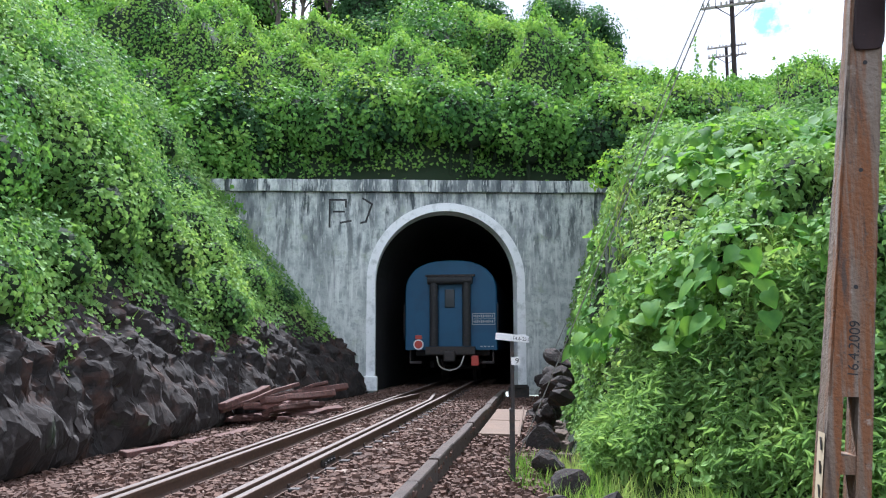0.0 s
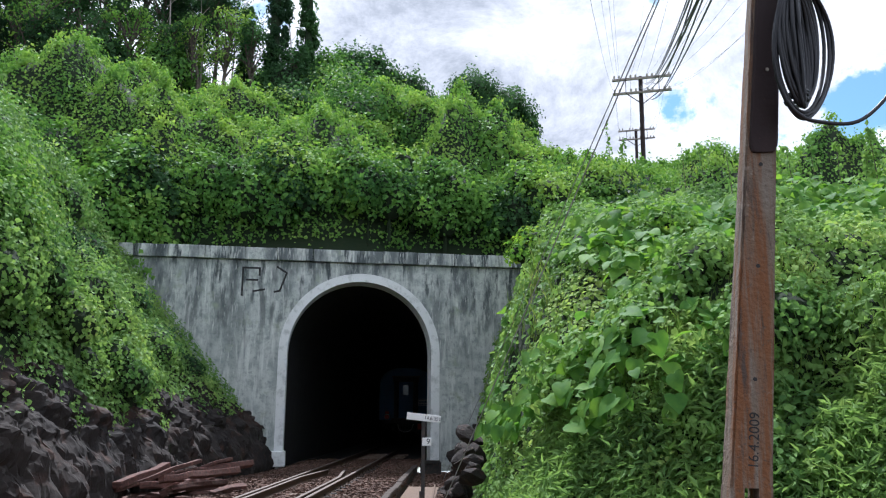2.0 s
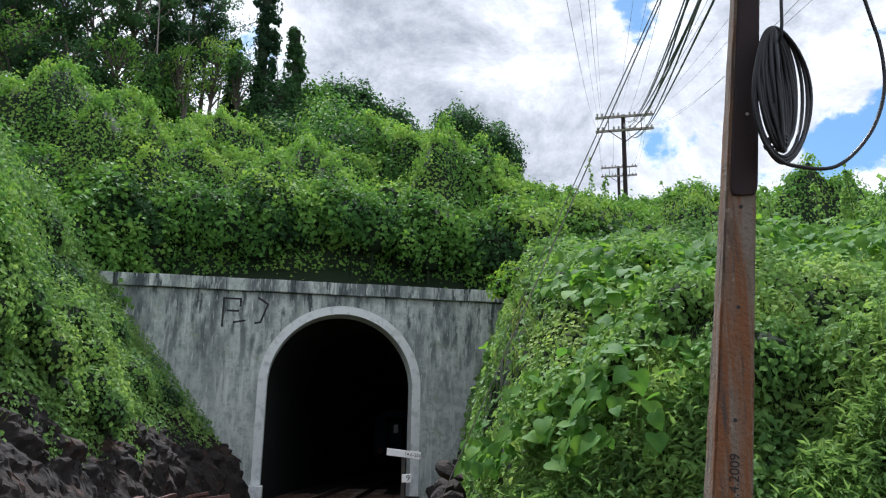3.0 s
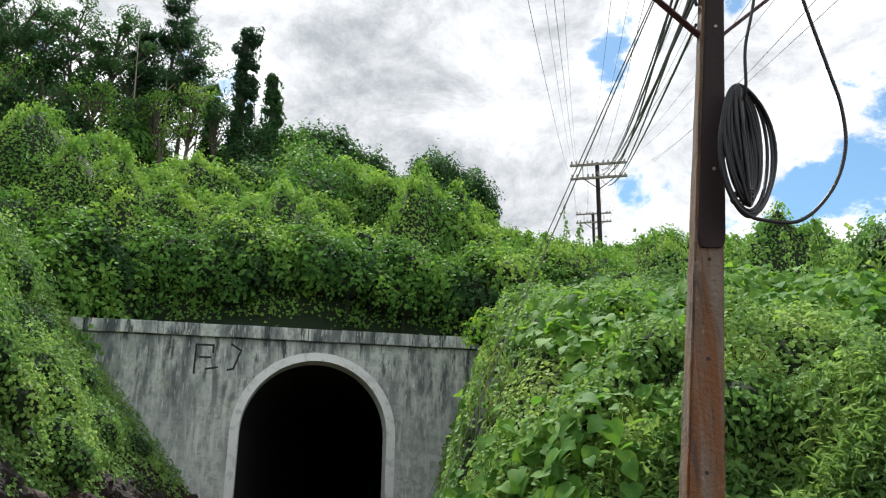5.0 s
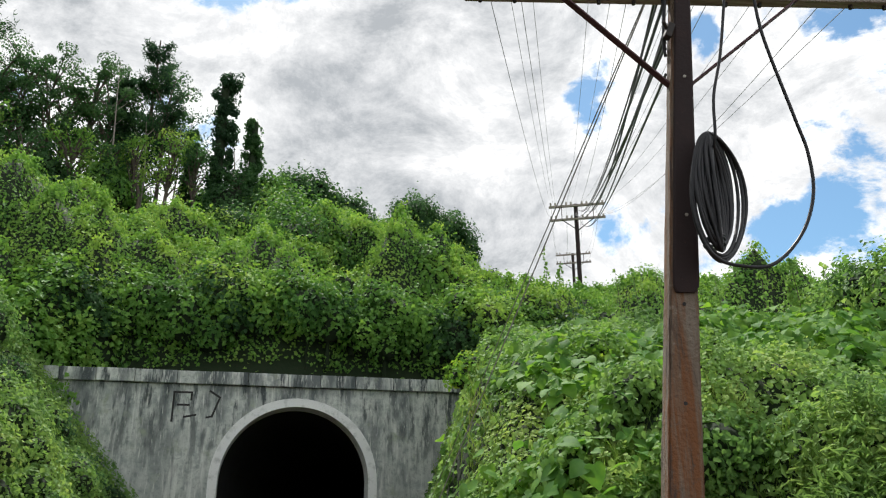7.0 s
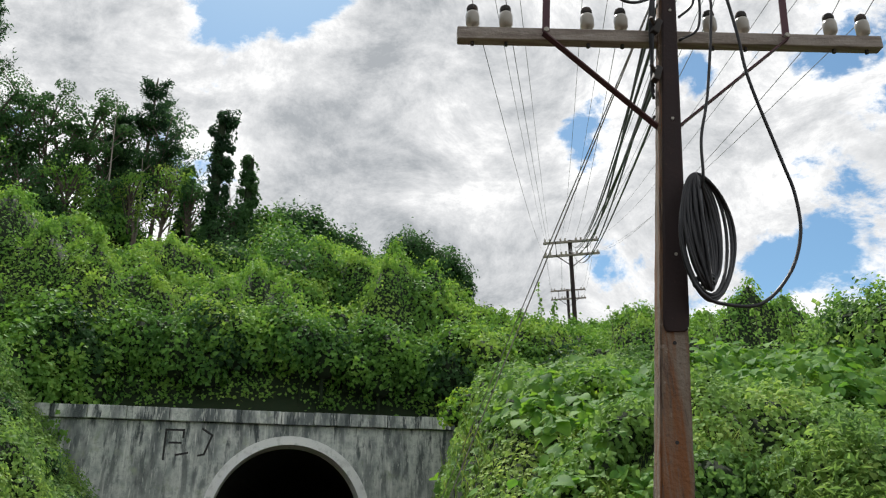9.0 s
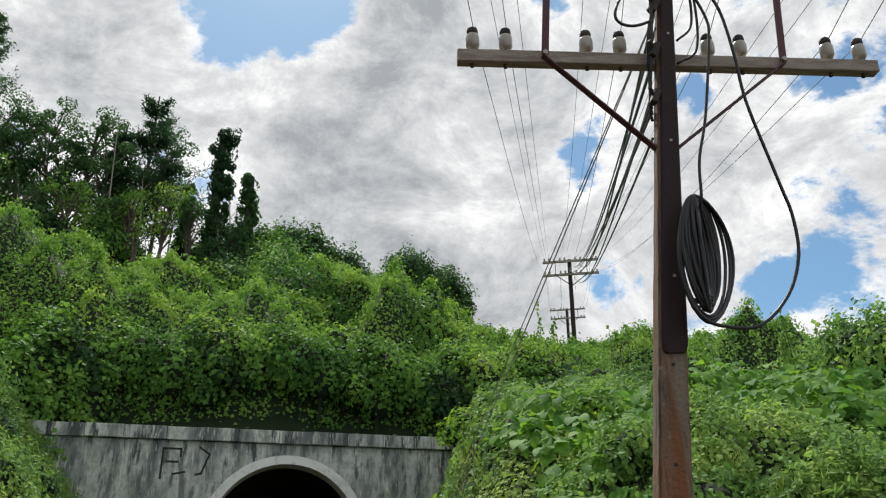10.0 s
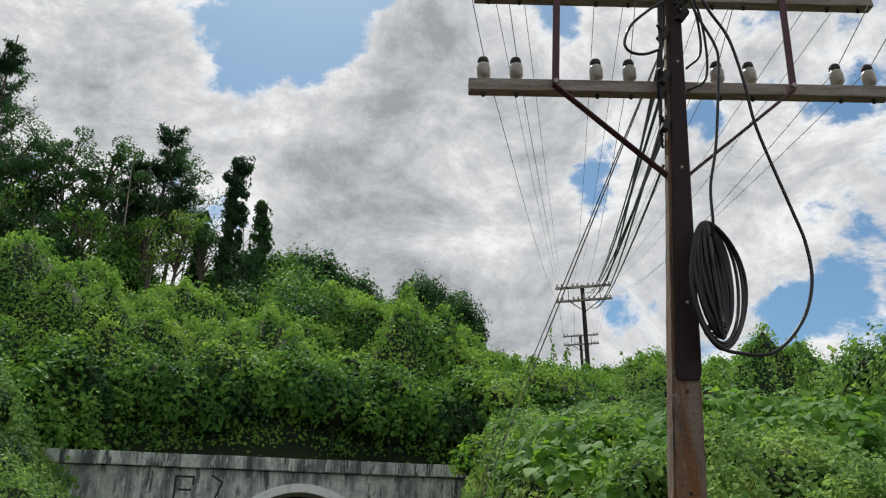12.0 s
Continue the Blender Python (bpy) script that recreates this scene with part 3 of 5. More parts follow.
    part("tunnel_floor", bm, M_TUNNEL_DARK, wall)


tunnel()


# ---------------------------------------------------------------- track
TRACK = pose(track_x(6.3), 6.3, 0, 0, 0, -math.degrees(math.atan(0.129)))   # local +y runs along the line


def rail_mesh(name, x, y0, y1, mat_side, parent, bend=()):
    """Flat-bottomed rail; bend: (y, shift) rows for flared ends."""
    prof = [(-0.055, -0.14), (0.055, -0.14), (0.055, -0.128), (0.009, -0.112), (0.009, -0.04), (0.033, -0.03), (0.033, -0.004), (0.028, 0), (-0.028, 0), (-0.033, -0.004), (-0.033, -0.03),
            (-0.009, -0.04), (-0.009, -0.112), (-0.055, -0.128)]
    bm = bmesh.new()
    rings = []
    for y, sh in (bend or ((y0, 0), (y1, 0))):
        rings.append([bm.verts.new((x + sh + px, y, pz)) for px, pz in prof])
    for a, b in zip(rings, rings[1:]):
        for i in range(len(prof)):
            bm.faces.new((a[i], a[(i + 1) % len(prof)], b[(i + 1) % len(prof)], b[i]))
    bm.faces.new(rings[0])
    bm.faces.new(rings[-1][::-1])
    bmesh.ops.recalc_face_normals(bm, faces=bm.faces)
    ob = part(name, bm, mat_side, parent)
    ob.data.materials.append(M_RAILTOP)
    for f in ob.data.polygons:
        if f.normal.z > 0.9 and f.center.z > -0.003:
            f.material_index = 1
    return ob


def railway():
    track = group("railway_track", "single metre-gauge railway track with rusty rails on brown ballast", "railway track", TRACK)
    for sx in (-1, 1):
        rail_mesh("rail", sx * 0.535, -14, 250, M_RAIL, track)
        rail_mesh("guard_rail", sx * 0.40, -14, 12.6, M_RAIL, track, ((-14, 0), (11.2, 0), (13.4, -sx * 0.20)))
    sl = bmesh.new()
    box(sl, (1.9, 0.20, 0.16), pose(0, 0, -0.235), 0.02)
    first = part("sleeper", sl, M_SLEEPER, track)
    first.location = (0, -13.8, 0)
    for k in range(1, 65):
        ob = new("sleeper", first.data)
        ob.parent = track
        ob.location = (0.02 * math.sin(k * 2.3), -13.8 + 0.6 * k, 0.012 * math.sin(k * 1.7))
    clip = bmesh.new()
    box(clip, (0.14, 0.09, 0.03), pose(0, 0, -0.135), 0.008)
    rod(clip, (-0.04, 0, -0.13), (-0.04, 0, -0.085), 0.014)
    c0 = part("rail_clip", clip, M_IRON, track)
    c0.location = (0.62, -6.0, 0)
    for k in range(0, 40):
        for x in (0.62, -0.62):
            if k or x < 0:
                ob = new("rail_clip", c0.data)
                ob.parent = track
                ob.location = (x, -6.0 + 0.6 * k, 0)
    for y in (2.6,):
        for sx in (-1, 1):
            fp = bmesh.new()
            box(fp, (0.02, 0.5, 0.07), pose(sx * 0.535 + 0.02, y, -0.075), 0.005)
            for k in range(4):
                rod(fp, (sx * 0.535 + 0.02, y - 0.18 + 0.12 * k, -0.075), (sx * 0.535 + 0.05, y - 0.18 + 0.12 * k, -0.075), 0.013)
            part("fishplate", fp, M_IRON, track)


railway()


def stones(name, n, where, size, mat, label, category, seed, flat=0.85):
    """Loose stones: rough eight-cornered lumps."""
    rng = np.random.default_rng(seed)
    P = where(rng, n)
    n = len(P)
    base = np.array([(x, y, z) for x in (-1, 1) for y in (-1, 1) for z in (-1, 1)], float) * 0.5
    s = rng.uniform(*size, n)
    v = base[None] * (1 + rng.uniform(-0.45, 0.25, (n, 8, 3))) * np.array([1, 1, flat])
    a = rng.uniform(0, 6.283, (n, 3))
    ca, sa = np.cos(a), np.sin(a)
    x, y, z = v[..., 0].copy(), v[..., 1].copy(), v[..., 2].copy()
    y, z = y * ca[:, :1] - z * sa[:, :1] * 0.5, y * sa[:, :1] * 0.5 + z * ca[:, :1]
    x, y = x * ca[:, 1:2] - y * sa[:, 1:2], x * sa[:, 1:2] + y * ca[:, 1:2]
    v = np.stack([x, y, z], -1) * s[:, None, None] + P[:, None]
    q = np.array([(0, 1, 3, 2), (4, 6, 7, 5), (0, 4, 5, 1), (2, 3, 7, 6), (0, 2, 6, 4), (1, 5, 7, 3)])
    f = (np.arange(n)[:, None, None] * 8 + q[None]).reshape(-1, 4)
    return tagged(mesh_arrays(name, v.reshape(-1, 3), f, mat), label, category, kind="stuff")


def ballast_places(rng, n):
    y = np.where(np.arange(n) < 0.14 * n, -7.5 + 12.4 * rng.random(n), 4.8 + 22 * rng.random(n) ** 1.35)
    e = rng.uniform(-3.0, 1.72, n)
    z = -0.165 - 0.12 * fade(-1.5, -2.6, e) + rng.uniform(-0.03, 0.015, n) - 0.03 * (np.abs(np.abs(e) - 0.53) < 0.1) + 0.02 * value_noise(e * 5, y * 5, 2.0, 8)
    return np.stack([track_x(y) + e, y, z], 1)


stones("ballast", 50000, ballast_places, (0.035, 0.078), M_BALLAST, "reddish-brown crushed stone ballast between and beside the rails", "ballast", 3)


def drain_places(rng, n):
    y = rng.uniform(5.5, 23, n)
    e = rng.uniform(1.72, 3.0, n)
    ok = ~((y > 13.4) & (y < 18.6) & (e > 1.7) & (e < 2.45))
    return np.stack([track_x(y) + e, y, -0.33 + rng.uniform(-0.03, 0.03, n)], 1)[ok]


stones("drain_gravel", 7000, drain_places, (0.035, 0.08), M_BALLAST, "brown gravel along the drain", "gravel", 4)


def drain():
    kerb = group("drain_kerb", "worn brown concrete kerb wall between ballast and drain", "kerb", TRACK)
    for k in range(14):
        bm = bmesh.new()
        box(bm, (0.12, 1.36, 0.40), pose(1.66 + 0.01 * math.sin(k * 3.1), -2.0 + 1.38 * k, -0.27 + 0.01 * math.sin(k * 1.9), 0, 0, 0.5 * math.sin(k * 2.2)), 0.025)
        part("kerb_block", bm, M_KERB, kerb)
    slab = group("drain_slab", "sandy concrete drain slabs with a dark joint", "slab", TRACK)
    for y, ln in ((8.35, 2.3), (10.9, 2.6)):
        bm = bmesh.new()
        box(bm, (0.66, ln, 0.08), pose(2.1, y, -0.31, 0, 1, 0), 0.015)
        part("slab_piece", bm, M_SLAB, slab)
    bm = bmesh.new()
    rod(bm, (2.44, 6.6, -0.26), (2.34, 12.4, -0.25), 0.02)
    tagged(part("drain_pipe", bm, M_SLAB), "thin pale pipe lying along the drain slab", "pipe").matrix_basis = TRACK
    bm = bmesh.new()
    box(bm, (0.5, 0.06, 0.09), pose(2.1, 16.4, 0.02), 0.01)
    box(bm, (0.07, 0.06, 0.4), pose(1.85, 16.4, -0.18), 0.01)
    box(bm, (0.07, 0.06, 0.4), pose(2.35, 16.4, -0.18), 0.01)
    box(bm, (0.44, 0.03, 0.36), pose(2.1, 16.46, -0.19))
    tagged(part("drain_box", bm, M_IRON), "small dark drain opening beside the portal", "drain").matrix_basis = TRACK


drain()


# ---------------------------------------------------------------- train
def train():
    car = group("passenger_carriage", "blue railway carriage end with black gangway and red tail lamp", "train carriage")
    W, side, top, floor_z, length = 1.4, 2.75, 3.72, 1.0, 19.5

    def section(w, s, t):
        pts = [(-w, floor_z), (-w, s)]
        for k in range(1, 16):
            a = math.pi * (1 - k / 16)
            pts.append((w * math.copysign(abs(math.cos(a)) ** 0.75, math.cos(a)), s + (t - s) * math.sin(a) ** 0.9))
        return pts + [(w, s), (w, floor_z)]
    bm = bmesh.new()
    rings = [[bm.verts.new((x, y, z)) for x, z in section(W - i, side - i * 0.5, top - i)] for y, i in ((0, 0.03), (0.03, 0), (length, 0))]
    for a, b in zip(rings, rings[1:]):
        for i in range(len(a)):
            bm.faces.new((a[i], a[(i + 1) % len(a)], b[(i + 1) % len(a)], b[i]))
    bm.faces.new(rings[0])
    bm.faces.new(rings[-1])
    bmesh.ops.recalc_face_normals(bm, faces=bm.faces)
    part("body", bm, M_BLUE, car)
    for sx in (-1, 1):
        bm = bmesh.new()
        rod(bm, (sx * 0.5, -0.14, 1.12), (sx * 0.5, -0.14, 3.02), 0.125, seg=14)
        part("gangway_bellows", bm, M_BLACK, car, "black rubber gangway tube")
    bm = bmesh.new()
    rod(bm, (-0.68, -0.16, 3.10), (0.68, -0.16, 3.10), 0.13, seg=14)
    part("gangway_top", bm, M_BLACK, car)
    bm = bmesh.new()
    box(bm, (1.5, 0.3, 0.05), pose(0, -0.1, 3.25, 8), 0.01)
    part("gangway_hood", bm, M_IRON, car)
    bm = bmesh.new()
    box(bm, (0.72, 0.05, 1.9), pose(0, -0.03, 2.05), 0.01)
    part("end_door", bm, M_BLUE, car)
    bm = bmesh.new()
    box(bm, (0.30, 0.02, 0.55), pose(-0.02, -0.065, 2.55), 0.02)
    part("door_window", bm, M_GLASSDARK, car)
    bm = bmesh.new()
    box(bm, (1.5, 0.22, 0.24), pose(0, -0.1, 0.98), 0.02)
    part("buffer_beam", bm, M_IRON, car)
    bm = bmesh.new()
    rod(bm, (0, -0.3, 0.82), (0, 0.2, 0.82), 0.16, seg=12)
    box(bm, (0.34, 0.22, 0.32), pose(0, -0.36, 0.82), 0.05)
    part("coupler", bm, M_IRON, car)
    bm = bmesh.new()
    tube(bm, curve_points([(-0.4, -0.22, 0.8), (-0.3, -0.3, 0.52), (0, -0.34, 0.40), (0.3, -0.3, 0.52), (0.42, -0.22, 0.82)]), 0.02)
    part("brake_hose", bm, M_PORC, car, "pale hanging brake hose")
    lamp = bmesh.new()
    rod(lamp, (-0.98, -0.02, 1.16), (-0.98, -0.09, 1.16), 0.155, seg=20)
    lamp_ring = part("tail_lamp", lamp, M_WPAINT, car, "round red tail disc with white rim")
    bm = bmesh.new()
    rod(bm, (-0.98, -0.085, 1.16), (-0.98, -0.10, 1.16), 0.12, seg=20)
    part("lens", bm, M_REDPAINT, lamp_ring)
    bm = bmesh.new()
    box(bm, (0.2, 0.1, 0.12), pose(-0.98, -0.04, 1.38), 0.02)
    part("lamp_bracket", bm, M_REDPAINT, car)
    bm = bmesh.new()
    box(bm, (0.22, 0.14, 0.3), pose(0.74, -0.1, 0.68), 0.02)
    part("junction_box", bm, M_REDPAINT, car, "dull red junction box")
    plate = bmesh.new()
    for dz in (0, 0.33):
        box(plate, (0.68, 0.008, 0.018), pose(1.0, -0.008, 1.76 + dz))
    for dx in (-0.34, 0.34):
        box(plate, (0.018, 0.008, 0.35), pose(1.0 + dx, -0.008, 1.925))
    box(plate, (0.68, 0.008, 0.012), pose(1.0, -0.008, 1.93))
    for k in range(11):
        for dz in (1.85, 2.01):
            box(plate, (0.032, 0.008, 0.08 if k % 3 else 0.05), pose(0.71 + 0.056 * k, -0.008, dz))
    part("data_panel", plate, M_DIM_WHITE, car, "white outlined panel of small unreadable marks")
    bm = bmesh.new()
    for k in range(4):
        box(bm, (0.07, 0.008, 0.03), pose(0.93 + 0.11 * k, -0.008, 1.10))
    part("data_marks", bm, M_DIM_WHITE, car)
    for sx in (-1, 1):
        bm = bmesh.new()
        rod(bm, (sx * (W + 0.03), -0.02, 1.3), (sx * (W + 0.03), -0.02, 2.4), 0.015)
        part("handrail", bm, M_IRON, car)
        bm = bmesh.new()
        box(bm, (0.36, 0.5, 0.08), pose(sx * 1.1, 0.4, 0.62), 0.02)
        box(bm, (0.05, 0.5, 0.4), pose(sx * 1.27, 0.4, 0.8), 0.01)
        part("step", bm, M_IRON, car)
    for y in (2.4, 4.4, 14.6, 16.6):
        bm = bmesh.new()
        for sx in (-1, 1):
            rod(bm, (sx * 0.47, y, 0.42), (sx * 0.56, y, 0.42), 0.42, seg=24)
        rod(bm, (-0.6, y, 0.42), (0.6, y, 0.42), 0.07)
        part("wheelset", bm, M_IRON, car)
    for y in (3.4, 15.6):
        bm = bmesh.new()
        for sx in (-1, 1):
            box(bm, (0.14, 2.9, 0.22), pose(sx * 0.85, y, 0.52), 0.03)
        box(bm, (1.8, 0.4, 0.2), pose(0, y, 0.6), 0.03)
        part("bogie_frame", bm, M_IRON, car)
    bm = bmesh.new()
    box(bm, (2.3, length - 1, 0.2), pose(0, length / 2, 0.92), 0.02)
    part("underframe", bm, M_IRON, car)
    return car


carriage = train()


# ---------------------------------------------------------------- telegraph pole in front
def pole_at(z):
    return Vector((2.33 + 0.08 * (z - 2.11), 4.4 - 0.05 * (z - 2.11), z))


def telegraph_pole():
    pole = group("telegraph_pole", "tall leaning concrete telegraph pole with maroon steel channel and two crossarms", "telegraph pole")
    turn = Matrix.Rotation(radians(-11), 4, "Z")

    def slab(bm, z0, z1, w0, w1, d0, d1, off=0.0):
        vs = []
        for z, w, d in ((z0, w0, d0), (z1, w1, d1)):
            c = pole_at(z)
            vs.append([bm.verts.new(c + turn @ Vector((sx * w / 2, sy * d + off, 0))) for sx, sy in ((-1, 0), (1, 0), (1, 1), (-1, 1))])
        for i in range(4):
            bm.faces.new((vs[0][i], vs[0][(i + 1) % 4], vs[1][(i + 1) % 4], vs[1][i]))
        bm.faces.new(vs[0][::-1])
        bm.faces.new(vs[1])

    width = lambda z: 0.252 - 0.0257 * z
    deep = lambda z: 0.24 - 0.027 * z
    # lower shaft: two flanges joined by blocks, open slots between
    for sx in (-1, 1):
        bm = bmesh.new()
        vs = []
        for z in (-0.5, 0.86):
            c, w, d = pole_at(z), width(z), deep(z)
            xs = (-w / 2, -w * 0.17) if sx < 0 else (w * 0.17, w / 2)
            vs.append([bm.verts.new(c + turn @ Vector((x, y, 0))) for x, y in ((xs[0], 0), (xs[1], 0), (xs[1], d), (xs[0], d))])
        for i in range(4):
            bm.faces.new((vs[0][i], vs[0][(i + 1) % 4], vs[1][(i + 1) % 4], vs[1][i]))
        bm.faces.new(vs[1])
        part("flange", bm, M_POLE, pole)
    for z0, z1 in ((0.44, 0.54), (-0.5, 0.1)):
        bm = bmesh.new()
        slab(bm, z0, z1, width(z0) * 0.36, width(z1) * 0.36, deep(z0) - 0.03, deep(z1) - 0.03, 0.012)
        part("web_block", bm, M_POLE, pole)
    bm = bmesh.new()
    slab(bm, 0.86, 6.2, width(0.86), width(6.2), deep(0.86), deep(6.2))
    bmesh.ops.subdivide_edges(bm, edges=[e for e in bm.edges if e.calc_length() > 2], cuts=60)
    bmesh.ops.bevel(bm, geom=[e for e in bm.edges if len(e.link_faces) == 2 and e.calc_face_angle() > 0.5 and max(v.co.z for v in e.verts) > 0.9], offset=0.012, segments=2, affect="EDGES")
    for v in bm.verts:
        v.co += Vector((RNG.normal(0, 0.0012), RNG.normal(0, 0.0012), 0))
    part("shaft", bm, M_POLE, pole)
    # steel channel on the face
    bm = bmesh.new()
    prof = []
    for z, inset in [(2.79, 0.030), (2.80, 0.014), (2.83, 0.003), (2.87, 0.0)] + [(2.9 + 0.32 * k, 0) for k in range(11)]:
        c, w = pole_at(z), width(z)
        l, r = -w / 2 + 0.018 + inset, w / 2 + 0.003 - inset
        prof.append([bm.verts.new(c + turn @ Vector((x, y, 0))) for x, y in ((l, 0.01), (l, -0.016), (l + 0.012, -0.022), (r - 0.012, -0.022), (r, -0.016), (r, 0.01))])
    for a, b in zip(prof, prof[1:]):
        for i in range(5):
            bm.faces.new((a[i], a[i + 1], b[i + 1], b[i]))
    bm.faces.new(prof[0])
    bmesh.ops.recalc_face_normals(bm, faces=bm.faces)
    part("steel_channel", bm, M_MAROON, pole, "dark maroon steel channel")
    # flat black discs paint the shade inside the bolt holes
    for z in (1.46, 2.11, 2.72):
        bm = bmesh.new()
        c = pole_at(z) + turn @ Vector((0.0, -0.003, 0))
        rod(bm, c, c + turn @ Vector((0, 0.004, 0)), 0.012, seg=12)
        part("bolt_hole_shade", bm, M_INK, pole)
    for z in (3.3, 4.3, 5.2):
        bm = bmesh.new()
        c = pole_at(z) + turn @ Vector((0.015, -0.03, 0))
        rod(bm, c, c + turn @ Vector((0, 0.01, 0)), 0.011, seg=8)
        part("bolt", bm, M_PORC, pole)
    # date scratched in, read upwards
    cu = bpy.data.curves.new("date", "FONT")
    cu.body, cu.size, cu.extrude, cu.align_x, cu.align_y = "16.4.2009", 0.08, 0.001, "CENTER", "CENTER"
    ob = new("date_text", cu)
    upw = Vector((0.08, -0.05, 1)).normalized()
    rgt = (turn @ Vector((1, 0, 0))).to_3d()
    rgt = (rgt - upw * rgt.dot(upw)).normalized()
    ob.matrix_basis = Matrix.Translation(pole_at(1.12) + turn @ Vector((0.005, -0.003, 0))) @ Matrix((upw, -rgt, rgt.cross(upw))).transposed().to_4x4()
    dg = bpy.context.evaluated_depsgraph_get()
    me = bpy.data.meshes.new_from_object(ob.evaluated_get(dg))
    mb = ob.matrix_basis.copy()
    bpy.data.objects.remove(ob)
    me.transform(mb)
    me.materials.clear()
    me.materials.append(M_INK)
    tx = new("date_text", me)
    tx.parent = pole
    # yellowed strip on the side, with dark marks
    bm = bmesh.new()
    c0, c1 = pole_at(0.1), pole_at(0.66)
    w = width(0.4) / 2 + 0.003
    q = [c0 + turn @ Vector((-w - 0.006, 0.01, 0)), c0 + turn @ Vector((-w - 0.006, 0.15, 0)), c1 + turn @ Vector((-w, 0.15, 0)), c1 + turn @ Vector((-w, 0.01, 0))]
    bm.faces.new([bm.verts.new(p) for p in q])
    st = part("number_strip", bm, material("yellowed_paint", (0.55, 0.45, 0.30), 0.8), pole, "yellowed painted strip with dark marks")
    for k in range(4):
        bm = bmesh.new()
        c = pole_at(0.6 - 0.13 * k) + turn @ Vector((-w - 0.006, 0.06, 0))
        box(bm, (0.004, 0.03, 0.07), Matrix.Translation(c) @ turn)
        part("mark", bm, M_INK, st)
    # crossarms
    axis = Vector((0.9925, -0.119, 0.014)).normalized()
    mid0 = Vector((2.64, 4.34, 5.03))
    up = Vector((0.06, -0.05, 1)).normalized()
    back = up.cross(axis).normalized()
    face = Matrix((axis, back, axis.cross(back))).transposed().to_4x4()
    pins = (-1.477, -1.232, -0.628, -0.375, 0.30, 0.55, 1.23, 1.485)
    tops = []
    for k, lift in enumerate((0.0, 0.86)):
        mid = mid0 + up * lift
        bm = bmesh.new()
        box(bm, (3.18, 0.09, 0.10), Matrix.Translation(mid) @ face, 0.008)
        arm = part("crossarm", bm, M_ARM, pole, "weathered grey timber crossarm")
        for s in pins:
            base = mid + axis * s + up * 0.05
            bm = bmesh.new()
            lathe(bm, [(0.012, 0), (0.012, 0.03), (0.036, 0.032), (0.050, 0.05), (0.052, 0.12), (0.046, 0.145), (0.030, 0.158), (0.030, 0.17), (0.036, 0.18), (0.034, 0.20), (0.016, 0.212)],
                  Matrix.Translation(base) @ face)
            ins = smooth_all(part("insulator", bm, M_PORC, pole, "cream porcelain insulator"))
            bm = bmesh.new()
            lathe(bm, [(0.034, 0.152), (0.042, 0.160), (0.042, 0.184), (0.037, 0.20), (0.02, 0.214)], Matrix.Translation(base) @ face)
            part("tie_wire", bm, M_IRON, ins)
            bm = bmesh.new()
            rod(bm, base - up * 0.13, base - up * 0.10, 0.014)
            part("pin_nut", bm, M_IRON, ins)
            tops.append(base + up * 0.175)
    brace_low = pole_at(4.28) + turn @ Vector((0, 0.1, 0))
    for s in (-0.955, 0.83):
        bm = bmesh.new()
        a = mid0 + axis * s - back * 0.07 - up * 0.03
        b = brace_low + axis * math.copysign(0.07, s) - back * 0.04
        d = (a - b)
        box(bm, (0.054, 0.012, d.length + 0.05), Matrix.Translation((a + b) / 2) @ d.to_track_quat("Z", "Y").to_matrix().to_4x4() @ pose(0, 0, 0, 0, 0, 90 if abs(d.x) > 5 else 0), 0.002)
        part("brace", bm, M_BRACE, pole, "purple-brown flat steel brace")
        bm = bmesh.new()
        p = mid0 + axis * s - back * 0.075
        box(bm, (0.054, 0.012, 0.86), Matrix.Translation(p + up * 0.43) @ Matrix((axis, back, up)).transposed().to_4x4(), 0.002)
        part("hanger", bm, M_BRACE, pole)
        bm = bmesh.new()
        rod(bm, p, p - back * 0.03, 0.02, seg=6)
        part("bolt", bm, M_PORC, pole)
    # clamps at the head
    for k, z in enumerate((4.65, 5.05, 5.45, 5.62, 5.75)):
        bm = bmesh.new()
        c = pole_at(z) + turn @ Vector((-0.09 if k < 3 else 0.06, -0.03, 0))
        box(bm, (0.05, 0.06, 0.12), Matrix.Translation(c) @ pose(0, 0, 0, 10 * k, 20, 15 * k), 0.01)
        rod(bm, c, c + Vector((-0.06, -0.05, 0.04)), 0.014)
        part("clamp", bm, M_IRON, pole)
    return pole, tops, axis


POLE, NEAR_TOPS, NEAR_AXIS = telegraph_pole()


